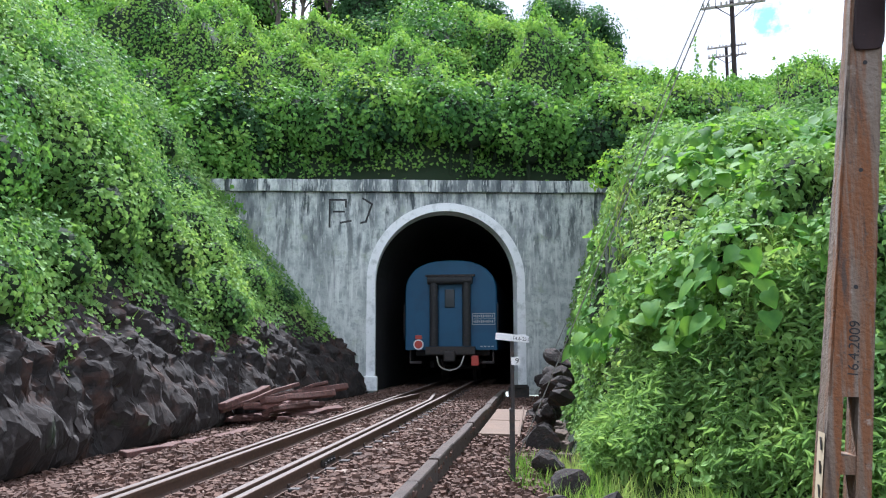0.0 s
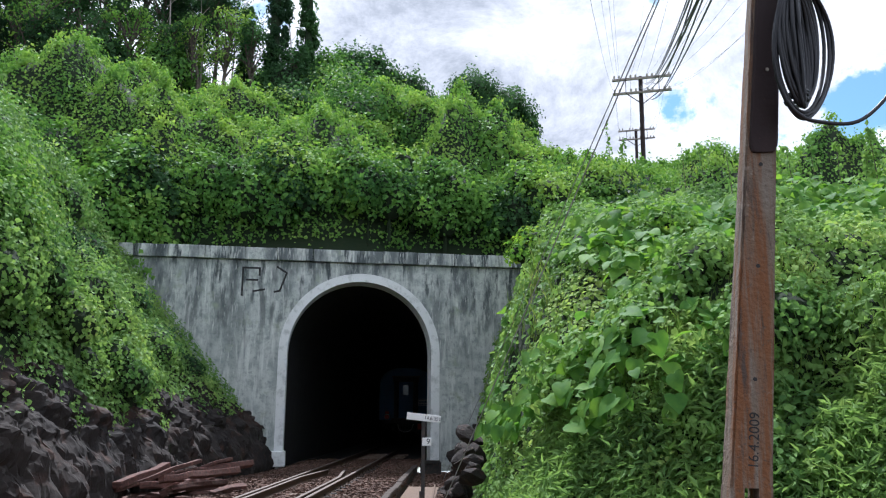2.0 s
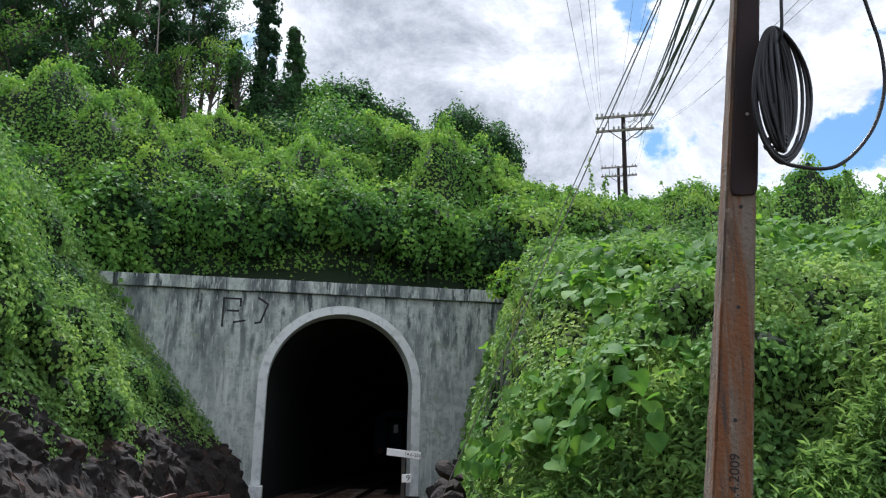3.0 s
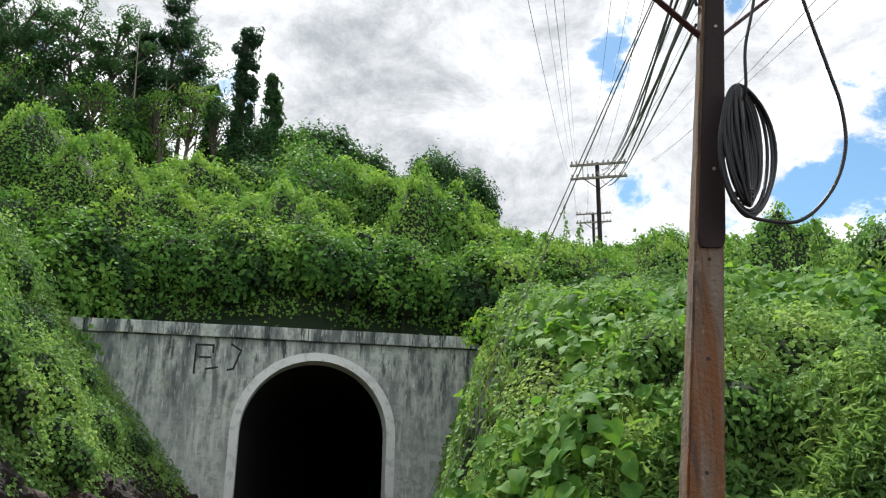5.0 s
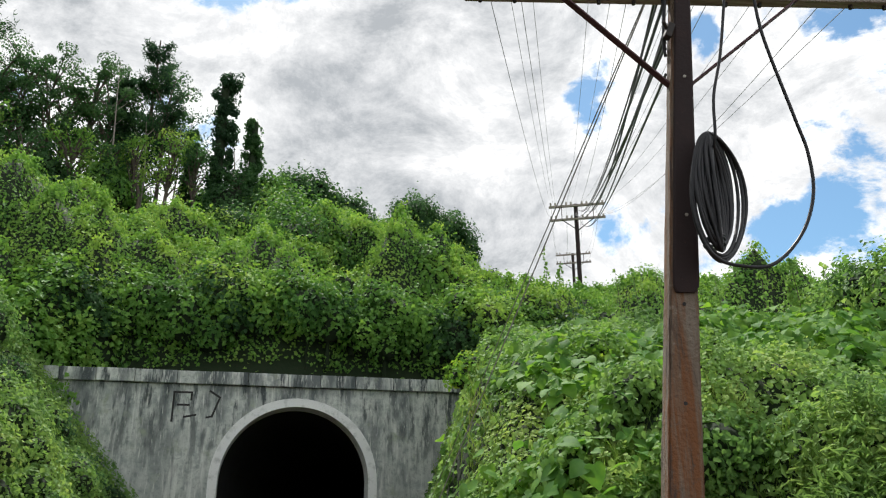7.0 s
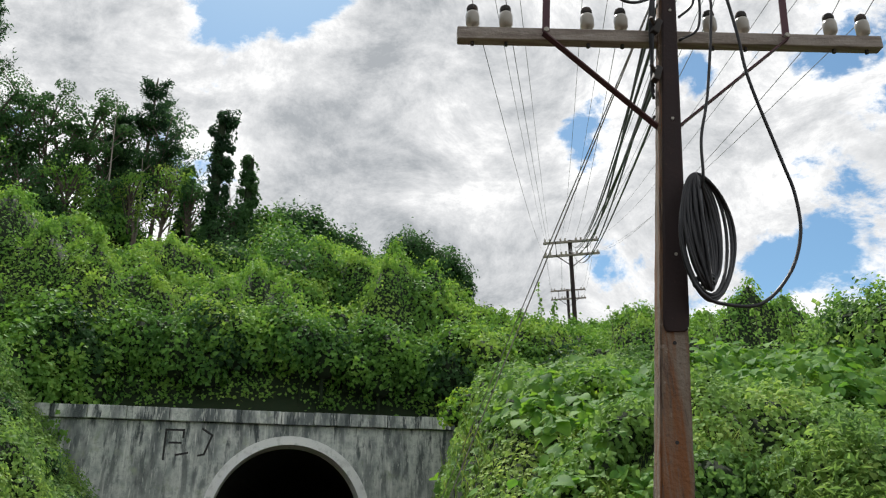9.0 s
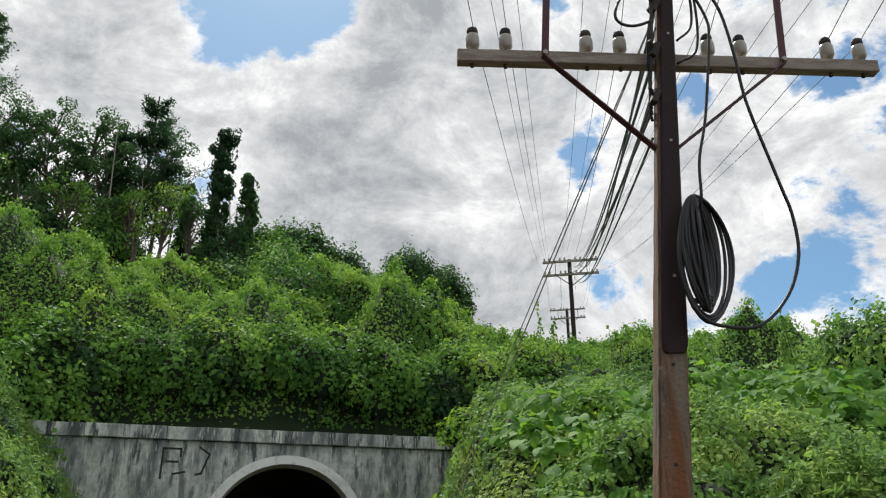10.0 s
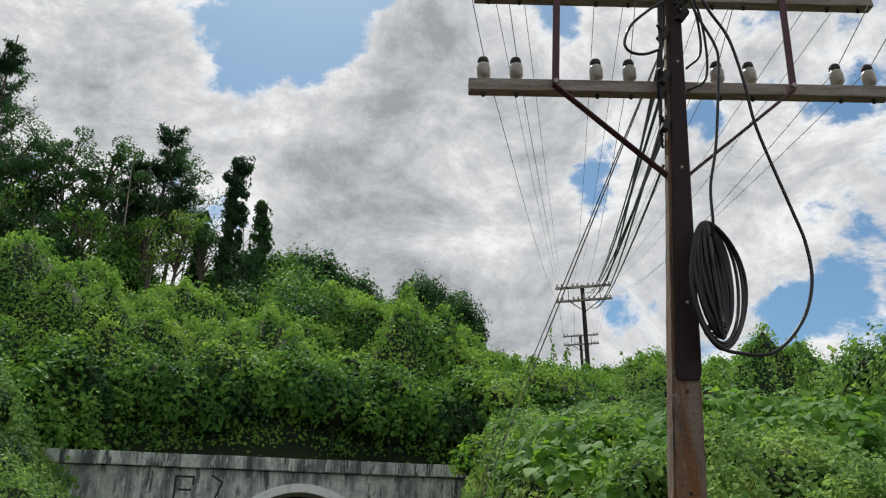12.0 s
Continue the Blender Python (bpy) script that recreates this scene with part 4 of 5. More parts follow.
# ---------------------------------------------------------------- poles farther along the line
def far_pole(x, y, top, scale, low):
    p = group("telegraph_pole", "dark distant telegraph pole with two crossarms above the vines", "telegraph pole")
    ax = Vector((0.935, -0.354, -0.02)).normalized()
    bm = bmesh.new()
    rod(bm, (x - 0.08, y, low), (x, y, top), 0.13 * scale, 0.11 * scale, 8)
    part("shaft", bm, M_MAROON, p)
    tops = []
    turn = Matrix.Rotation(math.atan2(ax.y, ax.x), 4, "Z")
    for dz in (0.12, 0.86):
        bm = bmesh.new()
        c = Vector((x, y - 0.13, top - dz))
        box(bm, (2.85, 0.1, 0.11), Matrix.Translation(c) @ turn)
        part("crossarm", bm, M_ARM, p)
        for s in (-1.32, -1.08, -0.52, -0.28, 0.28, 0.52, 1.08, 1.32):
            bm = bmesh.new()
            lathe(bm, [(0.03, 0.05), (0.055, 0.09), (0.055, 0.19), (0.03, 0.22)], Matrix.Translation(c + ax * s), 8)
            part("insulator", bm, M_PORC, p)
            tops.append(c + ax * s + Vector((0, 0, 0.2)))
    for s in (-0.8, 0.8):
        bm = bmesh.new()
        rod(bm, Vector((x, y - 0.15, top - 1.5)), Vector((x, y - 0.2, top - 0.9)) + ax * s, 0.025, seg=5)
        part("brace", bm, M_MAROON, p)
        bm = bmesh.new()
        rod(bm, Vector((x, y - 0.2, top - 0.86)) + ax * s, Vector((x, y - 0.2, top - 0.12)) + ax * s, 0.02, seg=5)
        part("hanger", bm, M_MAROON, p)
    return p, tops


FAR, FAR_TOPS = far_pole(13.69, 36.36, 17.86, 1.0, 8.0)
FAR2, FAR2_TOPS = far_pole(21.83, 59.57, 23.92, 1.1, 12.0)


def span(a, b, sag, n=24):
    a, b = Vector(a), Vector(b)
    return [a.lerp(b, k / n) - Vector((0, 0, sag * 4 * (k / n) * (1 - k / n))) for k in range(n + 1)]


def wires():
    back = Vector((-0.33, -0.94, -0.06))
    for i, (a, b) in enumerate(zip(NEAR_TOPS[8:] + NEAR_TOPS[:8], FAR_TOPS)):
        if i in (10, 13):
            continue
        bm = bmesh.new()
        tube(bm, [a + back * 26 + Vector((0, 0, -0.5))] + span(a, b, 0.35 + 0.12 * (i % 3)), 0.0035, 4)
        tagged(part("line_wire", bm, M_WIRE), "thin bare telegraph wire strung between the poles", "wire", "telegraph wires")
    for i, (a, b) in enumerate(zip(FAR_TOPS, FAR2_TOPS)):
        if i % 2:
            continue
        bm = bmesh.new()
        tube(bm, span(a, b, 0.6), 0.006, 4)
        tagged(part("line_wire", bm, M_WIRE), "thin bare telegraph wire strung between the poles", "wire", "telegraph wires")
    # thick black cables
    ends = ((4.55, -0.10, 17.2, -0.12), (4.62, -0.10, 17.3, -0.05), (4.75, -0.08, 17.0, 0.1), (5.1, -0.05, 17.4, 0.2), (5.3, -0.05, 17.5, 0.05), (5.5, -0.05, 17.6, 0.5), (4.35, -0.09, 16.7, 0.3))
    for i, (z, dx, zb, db) in enumerate(ends):
        bm = bmesh.new()
        tube(bm, span(pole_at(z) + Vector((dx, 0.05, 0)), (13.69 + db, 36.2, zb), 0.5 + 0.2 * (i % 3)), 0.014 if i % 2 else 0.010, 6)
        tagged(part("aerial_cable", bm, M_CABLE), "black insulated aerial cable between the telegraph poles", "cable", "aerial cables")
    # guy wires
    for a, label in (((0.79, 9.69, -0.35), "guy"), ((2.17, 20.2, -0.3), "guy")):
        bm = bmesh.new()
        tube(bm, [a, pole_at(5.6)], 0.006, 5)
        tagged(part("guy_wire", bm, M_GALV), "grey steel guy wire running down to the verge", "guy wire", "guy wires")


wires()


def head_cables():
    for k in range(4):
        bm = bmesh.new()
        a = pole_at(6.1) + Vector((-0.10 - 0.012 * k, -0.02 - 0.01 * k, 0))
        pts = [a, pole_at(5.6) + Vector((-0.13 + 0.015 * k, -0.03, 0)), pole_at(5.2) + Vector((-0.115 - 0.01 * k, -0.02, 0)), pole_at(4.85) + Vector((-0.11, 0.02 + 0.01 * k, 0)), pole_at(4.6 + 0.05 * k) + Vector((-0.10, 0.06, 0)), pole_at(4.5 + 0.05 * k) + Vector((-0.085, 0.06, 0.0))]
        tube(bm, curve_points(pts, 6), 0.011 - 0.001 * k, 6)
        tagged(smooth_all(part("drop_cable", bm, M_CABLE)), "black cable clipped down the head of the telegraph pole", "cable", "drop cables")
    for k, (dx, z0, z1) in enumerate(((0.14, 6.0, 5.3), (0.18, 6.1, 5.1))):
        bm = bmesh.new()
        tube(bm, curve_points([pole_at(z0) + Vector((0.02, -0.06, 0)), pole_at((z0 + z1) / 2) + Vector((dx, -0.08, 0)), pole_at(z1) + Vector((dx + 0.05, -0.04, 0)), pole_at(z1 - 0.15) + Vector((0.08, -0.02, 0))], 6), 0.01, 6)
        tagged(smooth_all(part("drop_cable", bm, M_CABLE)), "black cable looped beside the head of the telegraph pole", "cable", "drop cables")


head_cables()


def cable_coil():
    coil = group("cable_coil", "coil of black cable hanging on the telegraph pole", "cable coil")
    c = Vector((2.615, 4.20, 3.40))
    lean = Vector((0.17, 0, 1))
    rng = random.Random(5)

    def turn_of_cable(right, left, low, top, phase):
        """One turn hanging from the hook: its far side to the right, its near side across the pole's corner."""
        bm = bmesh.new()
        pts = []
        for i in range(45):
            a = 6.28318 * i / 44
            s = (1 - math.cos(a)) / 2
            side = 1 if a < math.pi else -1
            swell = math.sin(math.pi * s) ** 0.52 if 0 < s < 1 else 0.0
            dx = -0.09 + 0.115 * s + (right if side > 0 else -left) * swell + 0.006 * math.sin(3 * a + phase)
            dz = top - (top + low) * s
            depth = (0.13 if side > 0 else -0.06) * swell + 0.012 * math.sin(2 * a + phase)
            pts.append(c + Vector((dx, 0, 0)) + Vector((0.575, 1, 0.466)) * depth + lean * dz)
        tube(bm, pts, 0.0115, 7)
        smooth_all(part("loop", bm, M_CABLE, coil))
    for right, left, low in ((0.225, 0.155, 0.45), (0.205, 0.15, 0.43), (0.17, 0.15, 0.41)):
        turn_of_cable(right, left, low, 0.435 + rng.uniform(-0.01, 0.01), rng.uniform(0, 6))
    for k in range(22):
        turn_of_cable(0.03 + 0.0045 * k + rng.uniform(-0.01, 0.01), rng.uniform(-0.01, 0.13), 0.35 + rng.uniform(-0.03, 0.03), 0.42 + rng.uniform(-0.02, 0.015), rng.uniform(0, 6))
    for k in range(3):      # the bundle tied at its foot
        bm = bmesh.new()
        o = c + lean * (-0.29 - 0.022 * k) + Vector((-0.01, 0.02, 0))
        tube(bm, [o + Vector((0.062 * math.cos(a), 0.055 * math.sin(a), 0.012 * math.cos(a + k))) for a in (6.28318 * i / 14 for i in range(15))], 0.010, 6)
        smooth_all(part("binding", bm, M_CABLE, coil))
    bm = bmesh.new()
    tube(bm, curve_points([(2.60, 4.16, 3.72), (2.599, 4.120, 3.809), (2.625, 4.120, 4.078), (2.725, 4.120, 4.450), (2.847, 4.120, 5.104), (2.849, 4.120, 5.314), (2.738, 4.120, 5.624), (2.708, 4.120, 5.904)]), 0.0105, 7)
    smooth_all(part("riser", bm, M_CABLE, coil))
    bm = bmesh.new()
    tube(bm, curve_points([(2.419, 4.100, 3.013), (2.474, 4.100, 2.944), (2.584, 4.100, 2.897), (2.846, 4.100, 2.912), (3.081, 4.100, 3.129), (3.208, 4.100, 3.409), (3.222, 4.100, 3.694), (3.172, 4.100, 3.945), (3.040, 4.100, 4.568), (3.015, 4.100, 4.958), (2.960, 4.100, 5.367), (2.842, 4.100, 5.623), (2.744, 4.100, 5.890)]), 0.0115, 7)
    smooth_all(part("slack_loop", bm, M_CABLE, coil, "long slack loop of black cable"))
    bm = bmesh.new()
    tube(bm, curve_points([(2.420, 4.150, 5.230), (2.290, 4.150, 5.170), (2.183, 4.150, 5.181), (2.153, 4.150, 5.265), (2.224, 4.150, 5.435), (2.386, 4.150, 5.608), (2.537, 4.150, 5.732), (2.671, 4.150, 5.868)]), 0.011, 7)
    smooth_all(part("head_loop", bm, M_CABLE, coil))


cable_coil()


# ---------------------------------------------------------------- sign beside the drain
def text_mesh(name, body, size, m, mat, parent):
    cu = bpy.data.curves.new(name, "FONT")
    cu.body, cu.size, cu.extrude, cu.align_x, cu.align_y = body, size, 0.001, "CENTER", "CENTER"
    ob = new(name, cu)
    me = bpy.data.meshes.new_from_object(ob.evaluated_get(bpy.context.evaluated_depsgraph_get()))
    bpy.data.objects.remove(ob)
    me.transform(m)
    me.materials.clear()
    me.materials.append(mat)
    o = new(name, me)
    o.parent = parent
    return o


def track_sign():
    s = group("track_sign", "dark iron post with white track boards lettered in black", "sign", pose(0.76, 8.96, 0))
    bm = bmesh.new()
    box(bm, (0.055, 0.055, 0.95), pose(-0.01, 0.0, -0.02), 0.006)
    box(bm, (0.04, 0.04, 0.9), pose(0, 0.0, 0.76), 0.005)
    part("post", bm, M_IRON, s)
    bm = bmesh.new()
    box(bm, (0.37, 0.012, 0.075), pose(0, -0.03, 1.225, 0, 6, 0), 0.003)
    part("board", bm, M_WPAINT, s)
    text_mesh("board_text", "14.6-251", 0.052, pose(0.095, -0.038, 1.213, 90, 0, 0) @ pose(0, 0, 0, 0, 0, -6), M_INK, s)
    bm = bmesh.new()
    box(bm, (0.10, 0.012, 0.085), pose(0.035, -0.03, 0.97), 0.003)
    part("number_board", bm, M_WPAINT, s)
    text_mesh("number_text", "9", 0.085, pose(0.05, -0.038, 0.97, 90, 0, 0), M_INK, s)


track_sign()


# ---------------------------------------------------------------- rocks along the foot of the banks
def boulder_mesh(seed, flat):
    rng = random.Random(seed)
    bm = bmesh.new()
    bmesh.ops.create_icosphere(bm, subdivisions=2, radius=1.0)
    cuts = [(Vector((rng.uniform(-1, 1), rng.uniform(-1, 1), rng.uniform(-0.6, 1))).normalized(), rng.uniform(0.45, 0.8)) for _ in range(9)]
    for v in bm.verts:
        for nrm, d in cuts:
            over = v.co.dot(nrm) - d
            if over > 0:
                v.co -= nrm * over
        v.co *= 1 + 0.10 * noise.noise(v.co * 2.3 + Vector((seed, 0, 0)))
        v.co.z *= flat
    me = bpy.data.meshes.new("boulder")
    bm.to_mesh(me)
    bm.free()
    me.materials.append(M_ROCK)
    return me


BOULDERS = [boulder_mesh(k + 1, 0.75 + 0.08 * (k % 4)) for k in range(7)]


def outcrop(name, label, spots, seed):
    rng = random.Random(seed)
    o = group(name, label, "rocks")
    for x, y, z, size in spots:
        b = new("boulder", BOULDERS[rng.randrange(7)])
        b.parent = o
        b.matrix_basis = pose(x, y, z, rng.uniform(-25, 25), rng.uniform(-25, 25), rng.uniform(0, 360)) @ Matrix.Diagonal((size * rng.uniform(0.9, 1.7), size * rng.uniform(0.8, 1.2), size * rng.uniform(0.7, 1.1), 1))
    return o


def rock_face():
    """The broken rock at the foot of the bank: tilted facets stepping up from the ballast."""
    ys, ls = np.arange(5.5, 23.4, 0.05), np.linspace(-0.25, 1.75, 56)
    gy, gl = np.meshgrid(ys, ls, indexing="ij")
    gy = gy + 0.02 * RNG.normal(0, 1, gy.shape)
    gl = gl + 0.015 * RNG.normal(0, 1, gl.shape)
    tilt = value_noise(gy, gl, 0.8, 330)
    out = 0.62 * domes(gy + 0.4 * gl, gl * 1.3, 1.25, 300) + 0.34 * domes(gy - gl, gl * 1.7, 0.55, 310) + 0.22 * value_noise(gy + gl, gl * 2.4, 0.3, 320) + 0.12 * value_noise(gy - gl, gl * 2, 0.12, 325) + 0.40 * np.floor(tilt * 5 + 0.6 * value_noise(gy, gl, 0.25, 335)) / 5
    x = track_x(gy) - 2.95 + 0.5 * fade(19, 23, gy) - gl + 0.62 * out * fade(-0.25, 0.15, gl) - 0.25
    z = -0.34 + 2.0 * np.maximum(gl, 0) * np.where(gl < 0.5, 1, 0.5 / np.maximum(gl, 0.5)) + 1.1 * np.maximum(gl - 0.5, 0) + 0.22 * out * fade(-0.2, 0.2, gl)
    v = np.stack([x, gy, z], -1).reshape(-1, 3)
    nl = len(ls)
    a = (np.arange(len(ys) - 1)[:, None] * nl + np.arange(nl - 1)[None]).ravel()
    ob = mesh_arrays("rock_face", v, np.stack([a, a + nl, a + nl + 1, a + 1], 1), M_ROCK)
    tagged(ob, "dark broken rock face at the foot of the cutting", "rock face", kind="structure")


def rocks():
    rock_face()
    rng = random.Random(21)
    left = []
    for k in range(85):
        y = rng.uniform(6.5, 23.2)
        l = rng.uniform(-0.25, 0.7 + 0.05 * (y - 8))
        x = track_x(y) - 3.0 + 0.5 * float(fade(19, 23, np.array(y))) - l
        rise = 2.0 * min(max(l, 0), 0.5) + 1.1 * max(l - 0.5, 0)
        left.append((x + 0.12, y, -0.36 + rise, rng.uniform(0.06, 0.15) if l < 0.1 else rng.uniform(0.10, 0.26)))
    outcrop("rock_outcrop", "dark brown weathered rock outcrop at the foot of the bank", left, 1)
    right = []
    for k in range(55):
        y = rng.uniform(11.5, 23.0)
        r = rng.uniform(-0.1, 0.35)
        x = track_x(y) + 2.8 + r
        right.append((x, y, -0.35 + max(r, 0) * 4.0 * rng.uniform(0.2, 1), rng.uniform(0.12, 0.30)))
    outcrop("rock_edge", "mossy dark stones edging the drain below the creeper", right, 2)
    steps = group("stone_steps", "rough dark stone steps climbing beside the portal", "steps")
    for k in range(11):
        bm = bmesh.new()
        box(bm, (0.62, 0.55, 0.2), pose(2.95 + 0.10 * k, 22.4 - 0.02 * k, -0.2 + 0.19 * k, 2 * math.sin(k * 2.0), 3 * math.sin(k), 6 * math.sin(k * 3.3)), 0.035)
        part("step", bm, M_ROCK, steps)
    for x, y, z, sz in ((0.98, 6.95, -0.30, 0.24), (1.38, 6.75, -0.26, 0.26), (1.25, 8.3, -0.22, 0.22), (1.18, 9.2, -0.15, 0.2)):
        b = new("boulder", BOULDERS[int(x * 10) % 7])
        b.matrix_basis = pose(x, y, z, 10, 5, 40 * x) @ Matrix.Diagonal((sz * 1.3, sz, sz, 1))
        tagged(b, "dark brown boulder half sunk in weeds", "boulder")


rocks()


def timber_pile():
    pile = group("timber_pile", "heap of rusty red-brown old sleepers beside the track", "timber pile")
    rng = random.Random(9)
    for k in range(19):
        layer = 0 if k < 8 else 1 if k < 14 else 2
        i = k - (0, 8, 14)[layer]
        x, y = -3.95 + (0.20, 0.22, 0.24)[layer] * i + 0.2 * layer, 15.0 + rng.uniform(-0.45, 0.45)
        bm = bmesh.new()
        box(bm, (rng.uniform(0.11, 0.19), rng.uniform(1.3, 2.3), rng.uniform(0.06, 0.12)), pose(0, 0, 0), 0.015)
        bmesh.ops.subdivide_edges(bm, edges=[e for e in bm.edges if e.calc_length() > 1], cuts=5)
        for v in bm.verts:
            v.co += Vector((0.045 * noise.noise(v.co * 2.5 + Vector((k, 0, 0))), 0, 0.045 * noise.noise(v.co * 2 + Vector((0, k, 0)))))
        o = part("old_sleeper", bm, M_RUST, pile)
        o.matrix_basis = pose(x, y, -0.15 + 0.19 * layer, rng.uniform(-7, 15), rng.uniform(-25, 25), rng.uniform(-62, -8))
    for x, y, ln, rz in ((-3.3, 12.2, 1.7, -20), (-3.85, 10.7, 0.7, -40), (-3.7, 11.1, 0.5, -10)):
        bm = bmesh.new()
        box(bm, (0.2, ln, 0.08), pose(0, 0, 0), 0.015)
        bmesh.ops.subdivide_edges(bm, edges=[e for e in bm.edges if e.calc_length() > 0.4], cuts=5)
        for v in bm.verts:
            v.co += Vector((0.05 * noise.noise(v.co * 3), 0, 0.05 * noise.noise(v.co * 2.4)))
        o = tagged(part("old_sleeper", bm, M_RUST), "rusty red-brown old sleeper lying on the ballast edge", "sleeper", "loose sleepers")
        o.matrix_basis = pose(x, y, -0.2, 1, 4, rz)


timber_pile()


# ---------------------------------------------------------------- shrubs, trees and creepers
def at_hill(az, dist):
    x, y = dist * math.sin(radians(az)), dist * math.cos(radians(az))
    return Vector((x, y, float(hill(np.array(x), np.array(y)))))


def blob_points(n, c, r, rng_seed, ragged=0.32, low=-0.6):
    rng = np.random.default_rng(rng_seed)
    d = rng.normal(0, 1, (n * 2, 3))
    d /= np.linalg.norm(d, axis=1)[:, None]
    d = d[d[:, 2] > low][:n]
    bump = 1 + 0.14 * (rng.random(len(d)) < 0.06) + ragged * (np.sin(d[:, 0] * 5 + rng_seed) * np.cos(d[:, 1] * 6 + d[:, 2] * 4 + rng_seed * 2)) + rng.normal(0, 0.07, len(d))
    shell = rng.uniform(0.72, 1.06, len(d))
    return np.array(c) + d * np.array(r) * (bump * shell)[:, None], d


# inner lump of a shrub; its dark colour paints the shade behind leaves
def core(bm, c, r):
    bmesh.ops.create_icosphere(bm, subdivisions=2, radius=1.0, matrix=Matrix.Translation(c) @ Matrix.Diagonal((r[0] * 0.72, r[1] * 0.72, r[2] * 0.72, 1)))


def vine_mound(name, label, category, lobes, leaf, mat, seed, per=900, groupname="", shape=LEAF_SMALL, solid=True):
    """A shrub swallowed by climbers: lobes of (centre, radii), a stem, a core coloured dark as shade, and hanging
    leaves.
    """
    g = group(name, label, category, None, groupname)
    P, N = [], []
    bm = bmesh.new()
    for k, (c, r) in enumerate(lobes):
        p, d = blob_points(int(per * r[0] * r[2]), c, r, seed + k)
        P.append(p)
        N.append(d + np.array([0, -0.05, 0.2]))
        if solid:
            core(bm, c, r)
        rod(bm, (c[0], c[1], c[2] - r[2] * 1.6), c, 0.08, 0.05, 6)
    part("stem", bm, M_SOIL_SHADE if solid else M_BARK, g)
    P, N = np.concatenate(P), np.concatenate(N)
    foliage("leaves", P, N, RNG.uniform(leaf * 0.6, leaf * 1.3, len(P)), mat, shape, hang=0.8, parent=g)
    return g


def needle_tree(base, height, width, seed):
    g = group("casuarina_tree", "tall dark feathery casuarina tree on the ridge", "tree", None, "ridge trees")
    rng = np.random.default_rng(seed)
    bm = bmesh.new()
    rod(bm, base - Vector((0, 0, 1)), base + Vector((0, 0, height)), 0.22, 0.04, 8)
    part("trunk", bm, M_BARK, g)
    P, N = [], []
    for k in range(56):
        h = height * rng.uniform(0.15, 0.97)
        a = rng.uniform(0, 6.283)
        ln = width * (1.08 - 0.98 * h / height) * rng.uniform(0.5, 1.2) + 0.15
        o = base + Vector((0, 0, h - 0.3))
        tip = o + Vector((math.cos(a) * ln, math.sin(a) * ln, ln * rng.uniform(0.35, 0.95)))
        limb = bmesh.new()
        tube(limb, [o, tip], [0.035, 0.008], 4)
        part("limb", limb, M_BARK, g)
        m = 200
        t = rng.uniform(0.25, 1.05, m)
        p = np.array(o)[None] + (np.array(tip - o))[None] * t[:, None] + rng.normal(0, 0.13 * ln ** 0.5, (m, 3))
        P.append(p)
        N.append(rng.normal(0, 1, (m, 3)))
    P, N = np.concatenate(P), np.concatenate(N)
    foliage("crown", P, N, RNG.uniform(0.16, 0.34, len(P)), M_NEEDLE, LEAF_NARROW, hang=0.2, parent=g)


def airy_tree(base, height, width, seed, mat, label, leaves=5200):
    g = group("broadleaf_tree", label, "tree", None, "ridge trees")
    rng = np.random.default_rng(seed)
    bm = bmesh.new()
    top = base + Vector((rng.uniform(-0.4, 0.4), 0, height * 0.8))
    tube(bm, curve_points([base - Vector((0, 0, 1)), base + Vector((0.1, 0, height * 0.35)), top], 5), [0.16 - 0.012 * k for k in range(11)], 7)
    part("trunk", bm, M_BARK, g)
    P, N = [], []
    for k in range(26):
        h = rng.uniform(0.36, 0.8)
        o = base.lerp(top, h / 0.8)
        a = rng.uniform(0, 6.283)
        ln = width * 0.62 * rng.uniform(0.35, 1.0)
        tip = o + Vector((math.cos(a) * ln, math.sin(a) * ln, rng.uniform(0.5, 2.2)))
        tip.z = min(tip.z, base.z + height)
        limb = bmesh.new()
        tube(limb, curve_points([o, o.lerp(tip, 0.5) + Vector((0, 0, 0.2)), tip], 4), [0.06, 0.055, 0.05, 0.045, 0.04, 0.035, 0.03, 0.025, 0.02], 5)
        part("limb", limb, M_BARK, g)
        m = leaves // 26
        c = rng.normal(0, 1, (m, 3))
        c /= np.linalg.norm(c, axis=1)[:, None]
        r = rng.uniform(0.5, 1.0, m)[:, None] ** 0.6
        P.append(np.array(tip)[None] + c * r * np.array([1.0, 1.0, 0.55]) * rng.uniform(0.35, 1.0))
        N.append(c + np.array([0, 0, 0.5]))
    P, N = np.concatenate(P), np.concatenate(N)
    foliage("crown", P, N, RNG.uniform(0.09, 0.18, len(P)), mat, LEAF_SMALL, parent=g)


